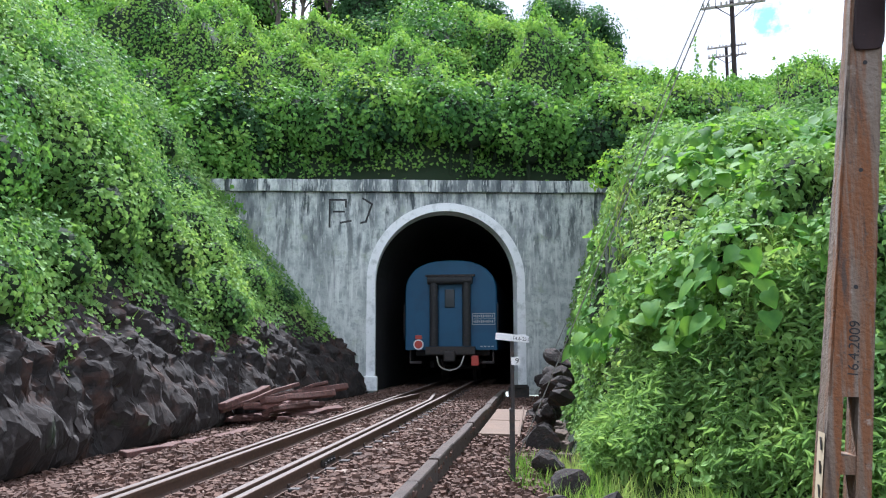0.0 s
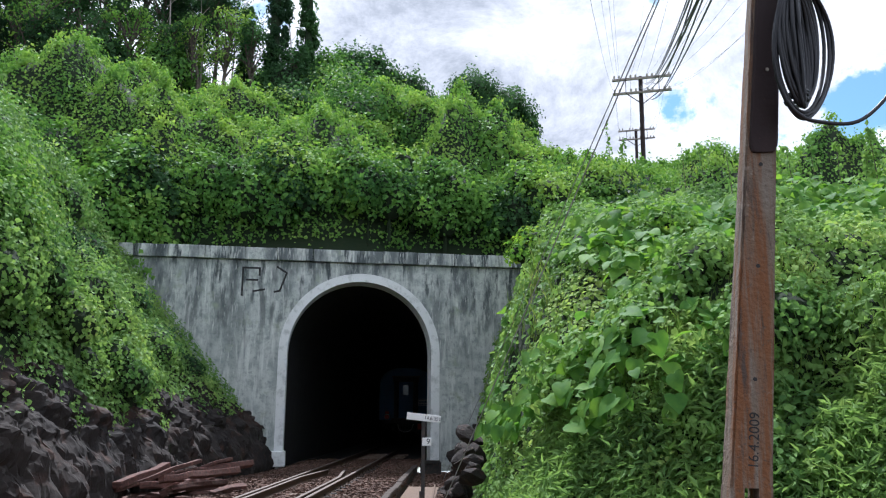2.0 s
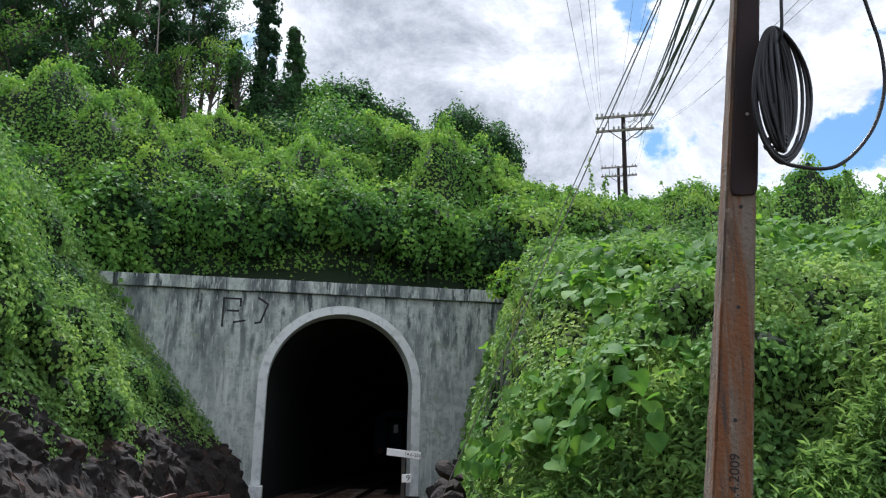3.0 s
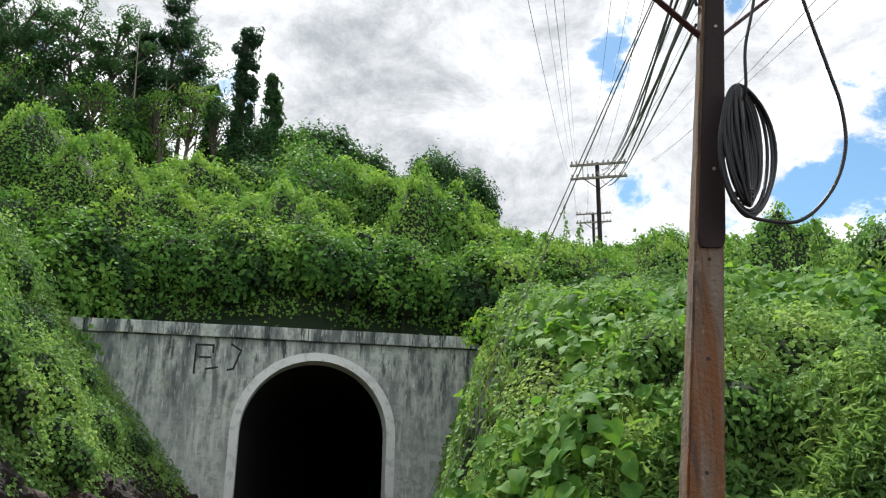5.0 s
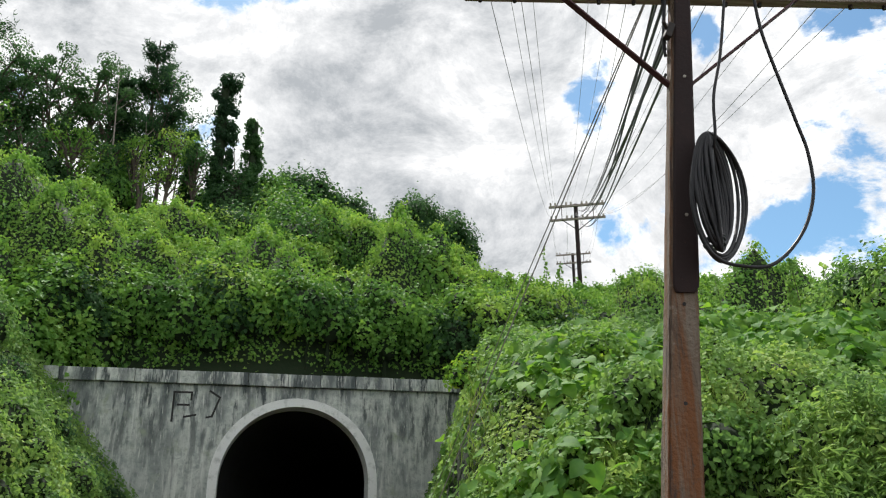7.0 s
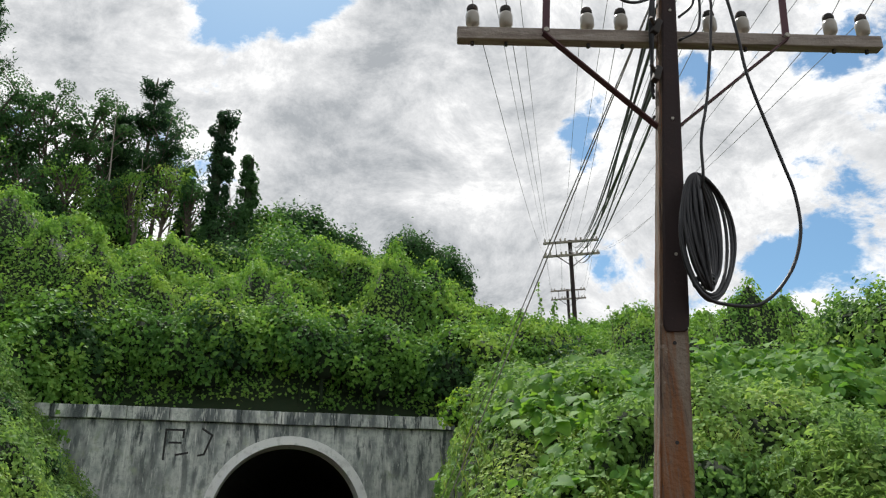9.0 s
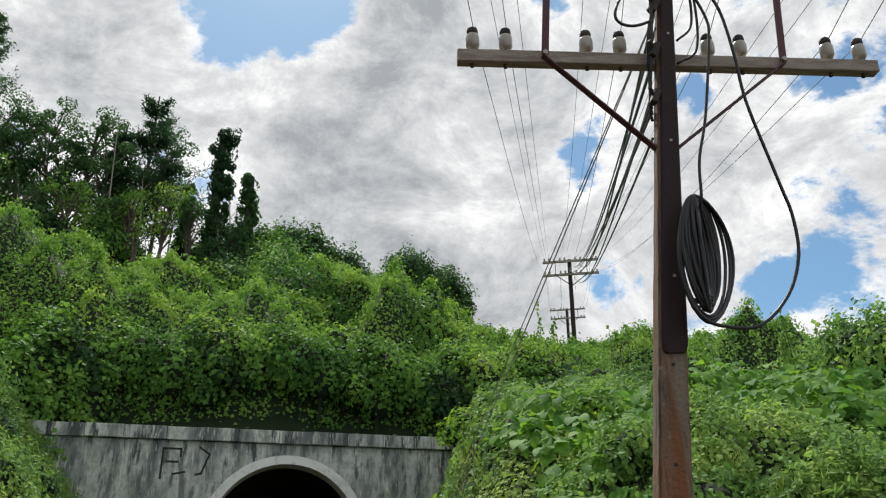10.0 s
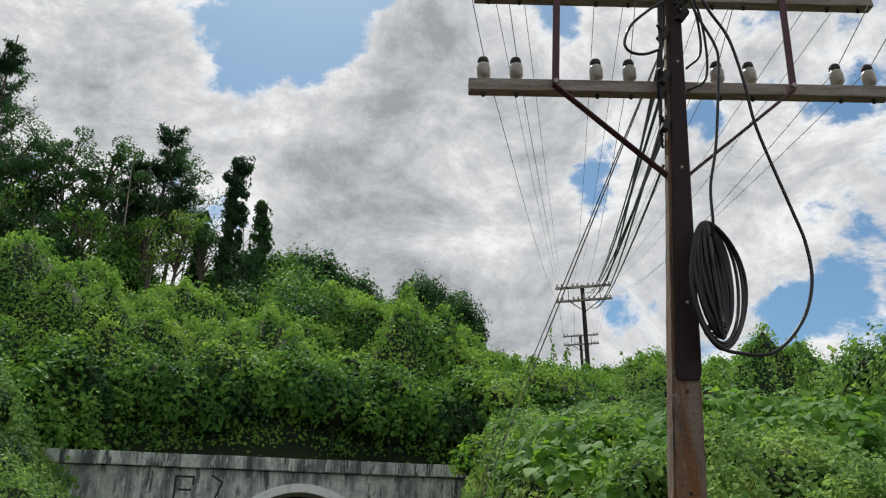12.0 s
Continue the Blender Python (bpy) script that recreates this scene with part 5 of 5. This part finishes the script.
def vine_column(base, height, r, seed, mat, label, head=1.0):
    g = group("vine_column", label, "tree", None, "vine-wrapped trunks")
    rng = np.random.default_rng(seed)
    bm = bmesh.new()
    # thick trunk in the same dark colour, as shade behind the hanging leaves
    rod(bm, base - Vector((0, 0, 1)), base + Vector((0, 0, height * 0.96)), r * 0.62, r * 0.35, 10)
    part("trunk", bm, M_SOIL_SHADE, g)
    tufts = int(16 * height)
    th, ta = rng.uniform(0.02, 0.97, tufts), rng.uniform(0, 6.283, tufts)
    tr = r * (1.12 - 0.35 * th) * rng.uniform(0.45, 1.0, tufts) * np.where(th > 0.84, head * 0.9, 1)
    size = r * rng.uniform(0.22, 0.5, tufts)
    m = 70
    c = rng.normal(0, 1, (tufts, m, 3))
    c /= np.linalg.norm(c, axis=2)[:, :, None]
    tuft = np.stack([np.cos(ta) * tr, np.sin(ta) * tr, th * height], 1)
    crown = (tuft[:, None] + c * size[:, None, None] * np.array([1, 1, 1.35]) * rng.uniform(0.6, 1.15, (tufts, m, 1))).reshape(-1, 3)
    k = 14
    sa, sz, drop = rng.uniform(0, 6.283, k), rng.uniform(0.45, 0.95, k) * height, rng.uniform(0.5, 1.4, k)
    f = rng.uniform(0, 1, (k, 26))
    out = r * (1.0 + 0.35 * np.sin(f * 3.0))
    trail = np.stack([np.cos(sa)[:, None] * out, np.sin(sa)[:, None] * out, sz[:, None] - drop[:, None] * f], 2).reshape(-1, 3)
    P = np.concatenate([crown, trail])
    P = P + np.stack([0.22 * r * np.sin(P[:, 2] * 1.1 + seed) + 0.05 * P[:, 2] * (head - 1), 0 * P[:, 2], 0 * P[:, 2]], 1)
    n = len(P)
    N = np.concatenate([c.reshape(-1, 3), rng.normal(0, 1, (len(trail), 3))]) + np.array([0, 0, 0.2])
    foliage("leaves", P + np.array(base), N, RNG.uniform(0.09, 0.19, n), mat, LEAF_SMALL, hang=1.0, parent=g)


def bare_stem(base, height, seed):
    rng = random.Random(seed)
    bm = bmesh.new()
    top = base + Vector((rng.uniform(-0.5, 0.5), 0, height))
    tube(bm, [base - Vector((0, 0, 1)), base.lerp(top, 0.5) + Vector((0.15, 0, 0)), top], [0.06, 0.045, 0.012], 5)
    for k in range(6):
        o = base.lerp(top, 0.4 + 0.09 * k)
        tube(bm, [o, o + Vector((rng.uniform(-0.8, 0.8), rng.uniform(-0.3, 0.3), rng.uniform(0.4, 0.9)))], [0.022, 0.006], 4)
    tagged(part("dead_sapling", bm, M_DEADWOOD), "bare pale dead sapling among the vines", "dead tree", "dead saplings")


def woods():
    D = 46.0

    def height_to(az, el, dist, base):
        return 1.3 + dist * math.tan(radians(el)) - base.z
    for az, el, w, seed in ((-24.2, 35.8, 3.8, 1), (-12.0, 32.9, 4.1, 2), (-24.0, 30.5, 1.8, 3), (-13.9, 30.5, 1.4, 4)):
        b = at_hill(az, D + 1)
        needle_tree(b, height_to(az, el, D + 1, b), w, seed)
    for az, el, w, seed in ((-20.3, 31.6, 4.4, 11), (-18.6, 30.3, 3.8, 12), (-16.3, 31.3, 4.0, 13), (-15.0, 29.5, 3.2, 14), (-22.3, 30.2, 3.6, 15), (-11.0, 30.3, 2.4, 16), (-21.2, 28.5, 3.8, 17), (-17.6, 28.3, 3.6, 18), (-23.8, 29.0, 3.6, 19)):
        b = at_hill(az, D)
        airy_tree(b, height_to(az, el, D, b), w, seed, M_DARKLEAF, "airy broadleaf tree with thin trunk on the ridge", 3800)
    for az, el, r, seed, mat, head in ((-6.8, 31.5, 0.60, 21, M_NEEDLE, 1.6), (-4.3, 28.8, 0.5, 22, M_DARKLEAF, 0.6),                                        (-9.0, 27.4, 0.34, 23, M_DARKLEAF, 1.6)):
        b = at_hill(az, D - 3)
        vine_column(b, height_to(az, el, D - 3, b), r, seed, mat, "dead trunk wrapped in dark hanging vines on the ridge", head)
    for az, el, w, seed in ((-10.4, 27.6, 1.3, 31), (-8.4, 26.6, 1.5, 33), (-12.2, 26.8, 1.4, 34), (-14.0, 26.0, 1.8, 36), (-17.0, 26.4, 2.0, 37), (-19.8, 26.2, 2.2, 39), (-23.0, 27.0, 2.4, 40), (-5.6, 25.6, 1.0, 42)):
        b = at_hill(az, D - 4)
        airy_tree(b, height_to(az, el - 0.8, D - 4, b), w, seed, M_VINE if seed % 3 else M_DARKLEAF, "young tree draped with light green vines on the ridge", 1150)
    for az, h, seed in ((-5.4, 6.0, 1), (-5.0, 5.0, 2), (-14.3, 10.4, 3), (-11.9, 6.5, 4), (-9.9, 6.5, 5)):
        bare_stem(at_hill(az, D - 2), h, seed)
    for i, (az, dist, el, w) in enumerate(((-2.6, 44, 25.0, 1.1), (-1.2, 46, 25.3, 1.2), (0.5, 47, 25.2, 1.3), (2.0, 48, 24.0, 1.0), (3.4, 48, 23.8, 1.2), (14.1, 50, 18.7, 0.6), (-14.6, 42, 24.6, 1.0), (-18.6, 42, 24.6, 1.1), (-22, 42, 24.8, 1.2))):
        x, y = dist * math.sin(radians(az)), dist * math.cos(radians(az))
        top = 1.3 + dist * math.tan(radians(el))
        vine_mound("ridge_shrub", "dark green shrub tangled with vines on the ridge", "shrub", [((x, y, top - w * 1.2), (w, w, w * 1.3)), ((x + w * 0.7, y + 0.3, top - w * 1.7), (w * 0.8, w * 0.8, w * 1.1))],
                   0.19, M_DARKLEAF if i % 3 else M_VINE, 60 + i * 3, 1000, "ridge shrubs")
    # the large two-headed bush on the skyline
    d = 52
    lobes = []
    for az, el, rx, rz in ((8.2, 22.4, 1.75, 1.9), (10.6, 21.5, 1.8, 1.6), (7.4, 21.2, 1.0, 1.7), (12.0, 20.3, 1.0, 1.5), (9.4, 20.5, 2.0, 1.6)):
        lobes.append(((d * math.sin(radians(az)), d * math.cos(radians(az)), 1.3 + d * math.tan(radians(el)) - 0.4), (rx, rx, rz)))
    vine_mound("skyline_bush", "large dark bush draped with hanging vines on the skyline", "bush", lobes, 0.2, M_DARKLEAF, 90, 1500)
    # overgrown shrubs on the slope above the portal
    slope = ((-16.2, 26.0, 17.6, 1.4, 2.2), (-18.6, 25.0, 15.5, 1.3, 2.0), (-13.4, 28, 16.2, 1.1, 1.5), (-8.5, 27.0, 16.0, 1.6, 1.5), (0.3, 29.5, 20.0, 1.05, 1.8), (3.2, 27.5, 16.8, 1.2, 1.4), (-3.3, 28.5, 17.5, 1.4, 1.5),
             (7.2, 28, 16.2, 1.2, 1.5), (9.8, 27.5, 14.8, 1.2, 1.4), (-11.0, 33, 21.5, 1.5, 1.5), (-20.5, 30, 20.0, 1.8, 2.0), (-6.0, 36, 22.0, 1.6, 1.5), (4.6, 38, 20.5, 1.5, 1.5), (-24.5, 27, 19.0, 1.6, 2.0))
    for i, (az, dist, el, r, rz) in enumerate(slope):
        x, y = dist * math.sin(radians(az)), dist * math.cos(radians(az))
        top = 1.3 + dist * math.tan(radians(el))
        vine_mound("overgrown_shrub", "tall shrub smothered in bright green climbing vines", "shrub", [((x, y, top - rz), (r, r * 0.9, rz)), ((x + r * 0.75, y + 0.2, top - rz * 1.45), (r * 0.8, r * 0.8, rz * 0.9)), ((x - r * 0.7, y, top - rz * 1.6), (r * 0.7, r * 0.8, rz * 0.8))],
                   0.17, M_VINE, 120 + 5 * i, 900, "overgrown shrubs")
    # saplings and sprigs on the near skyline
    for i, (az, dist, el, n) in enumerate(((35.4, 20, 18.0, 150), (34.7, 20, 16.6, 90), (31.8, 19, 17.8, 60), (30.4, 21, 17.4, 90), (18.3, 30, 20.2, 110), (18.9, 30, 19.0, 150), (37.5, 20, 17.0, 70), (26.5, 24, 18.0, 40),
                                            (28.0, 22, 17.8, 40), (23.4, 26, 18.4, 40), (33.2, 20, 17.6, 50), (24.7, 26, 18.2, 30))):
        x, y = dist * math.sin(radians(az)), dist * math.cos(radians(az))
        z0 = float(surface_cut(np.array(x), np.array(y)) if y < portal_y(x) else surface_hill(np.array(x), np.array(y))) - 0.5
        h = max(1.3 + dist * math.tan(radians(el)) - z0, 0.7)
        g = group("sapling", "slim leafy sapling rising above the creeper", "sapling", None, "saplings")
        bm = bmesh.new()
        rng = np.random.default_rng(400 + i)
        lean = rng.uniform(-0.12, 0.12)
        stem = [Vector((x + lean * h * t * t, y, z0 + h * t)) for t in (0, 0.25, 0.5, 0.75, 1)]
        tube(bm, stem, [0.02, 0.016, 0.012, 0.008, 0.004], 4)
        part("stem", bm, M_BARK, g)
        t = rng.uniform(0.15, 1, n)
        P = np.stack([x + lean * h * t * t, y + 0 * t, z0 + h * t], 1) + rng.normal(0, 1, (n, 3)) * np.array([0.13, 0.13, 0.05]) * (1.2 - t)[:, None]
        foliage("leaves", P, rng.normal(0, 1, (n, 3)), rng.uniform(0.07, 0.16, n), M_BANK, LEAF_SMALL, parent=g)
    for i, (az, dist, el, r) in enumerate(((39.8, 19, 17.2, 0.9), (42, 18, 17.5, 1.1), (38.6, 20, 15.8, 0.7), (37.2, 22, 15.6, 0.9), (36.2, 24, 15.4, 1.0))):
        x, y = dist * math.sin(radians(az)), dist * math.cos(radians(az))
        vine_mound("bank_bush", "rounded green bush at the top of the bank", "bush", [((x, y, 1.3 + dist * math.tan(radians(el)) - r), (r, r, r))], 0.13, M_BANK, 230 + i, 1500)


woods()


def bank_growth():
    rng = random.Random(77)
    made = 0
    while made < 80:
        y, l = rng.uniform(7, 22.4), rng.uniform(0.9, 6.5)
        x, r = track_x(y) - 3.0 - l, rng.uniform(0.4, 1.15) * (0.6 if l < 2 else 1)
        if y + r > portal_y(x) - 0.05 or x < -0.62 * y - 1 or (y > 18 and l < 5):
            continue
        z = float(surface_cut(np.array(x), np.array(y)))
        vine_mound("shrub", "leafy light green shrub growing on the rocky bank", "shrub", [((x, y, z + 0.1), (r, r, r * rng.uniform(0.75, 1.2))), ((x + r * 0.7, y - r * 0.3, z - r * 0.4), (r * 0.7, r * 0.7, r * 0.7))],
                   0.095, M_BANK if made % 4 else M_VINE, 500 + 3 * made, 2300, "bank shrubs")
        made += 1
    for k in range(16):
        y, l, r = rng.uniform(17.5, 22.4), rng.uniform(1.4, 4.6), rng.uniform(0.3, 0.55)
        x = track_x(y) - 2.75 - l
        z = float(surface_cut(np.array(x), np.array(y)))
        vine_mound("shrub", "dull dark green shrub beside the tunnel portal", "shrub", [((x, y, z - 0.1), (r, r, r * 0.9)), ((x + r * 0.6, y - r * 0.4, z - r * 0.6), (r * 0.7, r * 0.7, r * 0.7))], 0.085, M_DARKLEAF if k % 3 else M_BANK, 1700 + 3 * k, 2300, "bank shrubs")
    for k in range(20):
        y, l, r = 6.8 + 0.62 * k + rng.uniform(-0.3, 0.3), rng.uniform(0.45, 0.95), rng.uniform(0.28, 0.5)
        if y > 12.5:
            l += 0.35
        x = track_x(y) - 3.0 - l
        z = 2.0 * min(l, 0.5) + 1.1 * max(l - 0.5, 0) - 0.15
        vine_mound("shrub", "leafy light green shrub hanging over the rock edge", "shrub", [((x, y, z), (r, r, r * 0.9)), ((x + r * 0.4, y - r * 0.5, z - r * 0.7), (r * 0.6, r * 0.6, r * 0.7))], 0.085, M_BANK, 1500 + 3 * k, 2600, "bank shrubs")
    made = 0
    while made < 44:
        y, e = rng.uniform(7.5, 22), rng.uniform(4.4, 11)
        x, r = track_x(y) + e, rng.uniform(0.25, 0.75)
        z = float(surface_cut(np.array(x), np.array(y)))
        if y + r > portal_y(x) or z < 0.9 or x > 0.85 * y:
            continue
        vine_mound("creeper_clump", "rounded clump of bright green creeper on the bank", "creeper", [((x, y, z - 0.12), (r, r, r * rng.uniform(0.7, 1.0))), ((x - r * 0.7, y - r * 0.4, z - r * 0.6), (r * 0.7, r * 0.7, r * 0.6))],
                   0.09 if y < 13 else 0.12, M_BANK if made % 3 else M_HEART, 800 + 3 * made, 3600 if y < 13 else 1900, "creeper clumps", LEAF_MID if y < 13 else LEAF_SMALL)
        made += 1
    for k in range(21):     # mounds leaning out over the dark ledge behind the coping
        x = -10.5 + 0.98 * k + rng.uniform(-0.3, 0.3)
        y, r = portal_y(x) + rng.uniform(1.9, 2.5), rng.uniform(0.75, 1.2)
        z = 7.75 + rng.uniform(-0.25, 0.8)
        vine_mound("overgrown_shrub", "shrub smothered in green climbing vines above the portal", "shrub", [((x, y, z), (r, r, r * 1.05)), ((x + r * 0.6, y - 0.15, z - 0.35), (r * 0.7, r * 0.7, r * 0.8)), ((x - r * 0.6, y + 0.4, z + r * 0.7), (r * 0.7, r * 0.7, r * 0.7))],
                   0.15, M_VINE if k % 4 else M_DARKLEAF, 2100 + 3 * k, 1150, "overgrown shrubs")
    made = 0
    while made < 34:
        y = rng.uniform(26.5, 47)
        x = y * rng.uniform(-0.5, 0.30)
        r = rng.uniform(0.7, 1.9) * (0.65 if y < 28 else 1)
        z = float(hill(np.array(x), np.array(y)))
        if y > 37 and x > -1:
            continue
        vine_mound("overgrown_shrub", "shrub smothered in green climbing vines on the hillside", "shrub", [((x, y, z + 1.3), (r, r, r * rng.uniform(0.9, 1.5))), ((x + r * rng.choice((-0.8, 0.8)), y - 0.2, z + 0.7), (r * 0.75, r * 0.75, r * 0.9))],
                   0.18, M_VINE if made % 5 else M_DARKLEAF, 1100 + 3 * made, 800, "overgrown shrubs")
        made += 1
    n = 26000
    gen = np.random.default_rng(3)
    x, y = gen.uniform(0.8, 6.5, n * 3), gen.uniform(5.3, 10.5, n * 3)
    ok = (right_rise(x, y) > 0.05) & (right_rise(x, y) < 0.7 + 1.1 * value_noise(x, y, 1.5, 210)) & (value_noise(x, y, 0.6, 200) > 0.2)
    x, y = x[ok][:n], y[ok][:n]
    P = np.stack([x, y, surface_cut(x, y) + gen.uniform(-0.05, 0.42, len(x))], 1)
    ob = foliage("bank_weeds", P, gen.normal(0, 0.6, (len(x), 3)) + np.array([-0.2, -0.3, 0.9]), gen.uniform(0.06, 0.19, len(x)), M_WEED, LEAF_NARROW, hang=0.2)
    tagged(ob, "slender leafed green weeds at the foot of the bank", "weeds", kind="stuff")


bank_growth()


# large heart-shaped leaves on the bank
def heart_mesh(k):
    rng = random.Random(k)
    bm = bmesh.new()
    rim = [(0, 0.06), (0.16, -0.04), (0.34, 0.02), (0.46, 0.22), (0.44, 0.46), (0.30, 0.72), (0.12, 0.93), (0, 1.06)]
    mid = [bm.verts.new((0, y, 0.02 - 0.22 * y * y)) for y in (0.06, 0.3, 0.55, 0.8, 1.06)]
    for sx in (-1, 1):
        vs = [bm.verts.new((sx * x, y, 0.10 * abs(x) * 2 - 0.22 * y * y + rng.uniform(-0.02, 0.02))) for x, y in rim[1:-1]]
        tri = [(mid[0], vs[0], vs[1]), (mid[0], vs[1], mid[1]), (mid[1], vs[1], vs[2]), (mid[1], vs[2], mid[2]), (vs[2], vs[3], mid[2]), (mid[2], vs[3], vs[4]), (mid[2], vs[4], mid[3]), (mid[3], vs[4], vs[5]), (mid[3], vs[5], mid[4])]
        for t in tri:
            bm.faces.new(t if sx > 0 else t[::-1])
    st = [bm.verts.new(p) for p in ((-0.012, 0.06, 0.01), (0.012, 0.06, 0.01), (0.01, -0.35, -0.25), (-0.01, -0.35, -0.25))]
    bm.faces.new(st)
    me = bpy.data.meshes.new("large_leaf")
    bm.to_mesh(me)
    bm.free()
    me.polygons.foreach_set("use_smooth", [True] * len(me.polygons))
    me.materials.append(M_HEART)
    return me


def heart_creepers():
    shapes = [heart_mesh(k) for k in range(4)]
    rng = random.Random(33)
    P, N = spread(surface_cut, 2900, (1.5, 11), (6.2, 15.0), lambda x, y, z: (right_rise(x, y) > 0.9) * (x < 0.9 * y + 0.5) * (value_noise(x, y, 1.6, 99) > 0.3))
    plants = {}
    for p, nn in zip(P, N):
        key = (int(p[0] // 2.0), int(p[1] // 2.0))
        if key not in plants:
            plants[key] = group("heart_leaf_creeper", "creeper with large bright heart-shaped leaves on the bank", "creeper", None, "heart-leaf creepers")
        n = Vector(nn) + Vector((-0.25, -0.45, 0.85)) + Vector((rng.gauss(0, 0.62), rng.gauss(0, 0.5), rng.gauss(0, 0.4)))
        n.normalize()
        tip = Vector((rng.gauss(0, 0.7), rng.gauss(0, 0.5), -1))
        tip = (tip - n * tip.dot(n)).normalized()
        side = tip.cross(n)
        s = 0.11 + 0.17 * rng.random() ** 1.1
        at = Vector(p) + Vector(nn) * rng.uniform(0.15, 0.5)
        m = Matrix((side, tip, n)).transposed().to_4x4()
        o = new("large_leaf", shapes[rng.randrange(4)])
        o.parent = plants[key]
        o.matrix_basis = Matrix.Translation(at) @ m @ Matrix.Diagonal((s, s, s, 1))


heart_creepers()


def grasses():
    """Blades: by the sign, on the low bank and hanging over the portal's end."""
    rng = np.random.default_rng(5)
    blade = (np.array([(-0.02, 0, 0), (0.02, 0, 0), (0.016, 0.5, 0.10), (-0.016, 0.5, 0.10), (0, 1, -0.12)]), np.array([(0, 1, 2), (0, 2, 3), (3, 2, 4)]))

    def tuft(name, label, n, xr, yr, size, ok):
        x, y = rng.uniform(*xr, n), rng.uniform(*yr, n)
        keep = ok(x, y)
        x, y = x[keep], y[keep]
        z = surface_cut(x, y) - 0.12
        P = np.stack([x, y, z], 1)
        d = rng.normal(0, 1, (len(P), 3))
        ob = foliage(name, P, d * np.array([1, 1, 0.1]), rng.uniform(*size, len(P)), M_GRASS, blade, wild=0.2, hang=-2.0)
        tagged(ob, label, "grass", kind="stuff")
    tuft("verge_grass", "fresh green grass and weeds on the verge", 16000, (0.4, 5.5), (5.2, 10.5), (0.12, 0.36), lambda x, y: (x - track_x(y) > 2.5 + 0.4 * np.clip(9 - y, 0, 8)) & (value_noise(x, y, 0.5, 12) > 0.3) & (right_rise(x, y) < 2.2))
    tuft("bank_grass", "long pale grass blades on the edge of the bank", 5200, (1.0, 5.2), (13, 22.6), (0.3, 0.75), lambda x, y: (right_rise(x, y) > 2.0) & (right_rise(x, y) < 4.4) & (value_noise(x, y, 0.7, 14) > 0.5) & (x - track_x(y) < 4.6))
    tuft("bank_top_grass", "long grass among the shrubs of the rocky bank", 4000, (-9, -4), (8, 22), (0.2, 0.5), lambda x, y: (left_rise(x, y) > 1.2) & (left_rise(x, y) < 5.5) & (value_noise(x, y, 0.9, 15) > 0.5))


grasses()


def motions():
    # the carriage runs on into the tunnel
    direction = Vector((0.128, 0.9917, 0))
    start = Vector((track_x(24.5), 24.5, 0))
    turn = -math.degrees(math.atan(0.129))
    rows = []
    for t, d in ((0, 0), (0.3, 2.7), (0.6, 5.4), (0.9, 8.2), (1.2, 11.0), (3, 28.2), (6, 57), (9, 86), (12, 115)):
        p = start + direction * d
        rows.append((t, pose(p.x, p.y, 0, 0, 0, turn)))
    walk(carriage, rows)


motions()
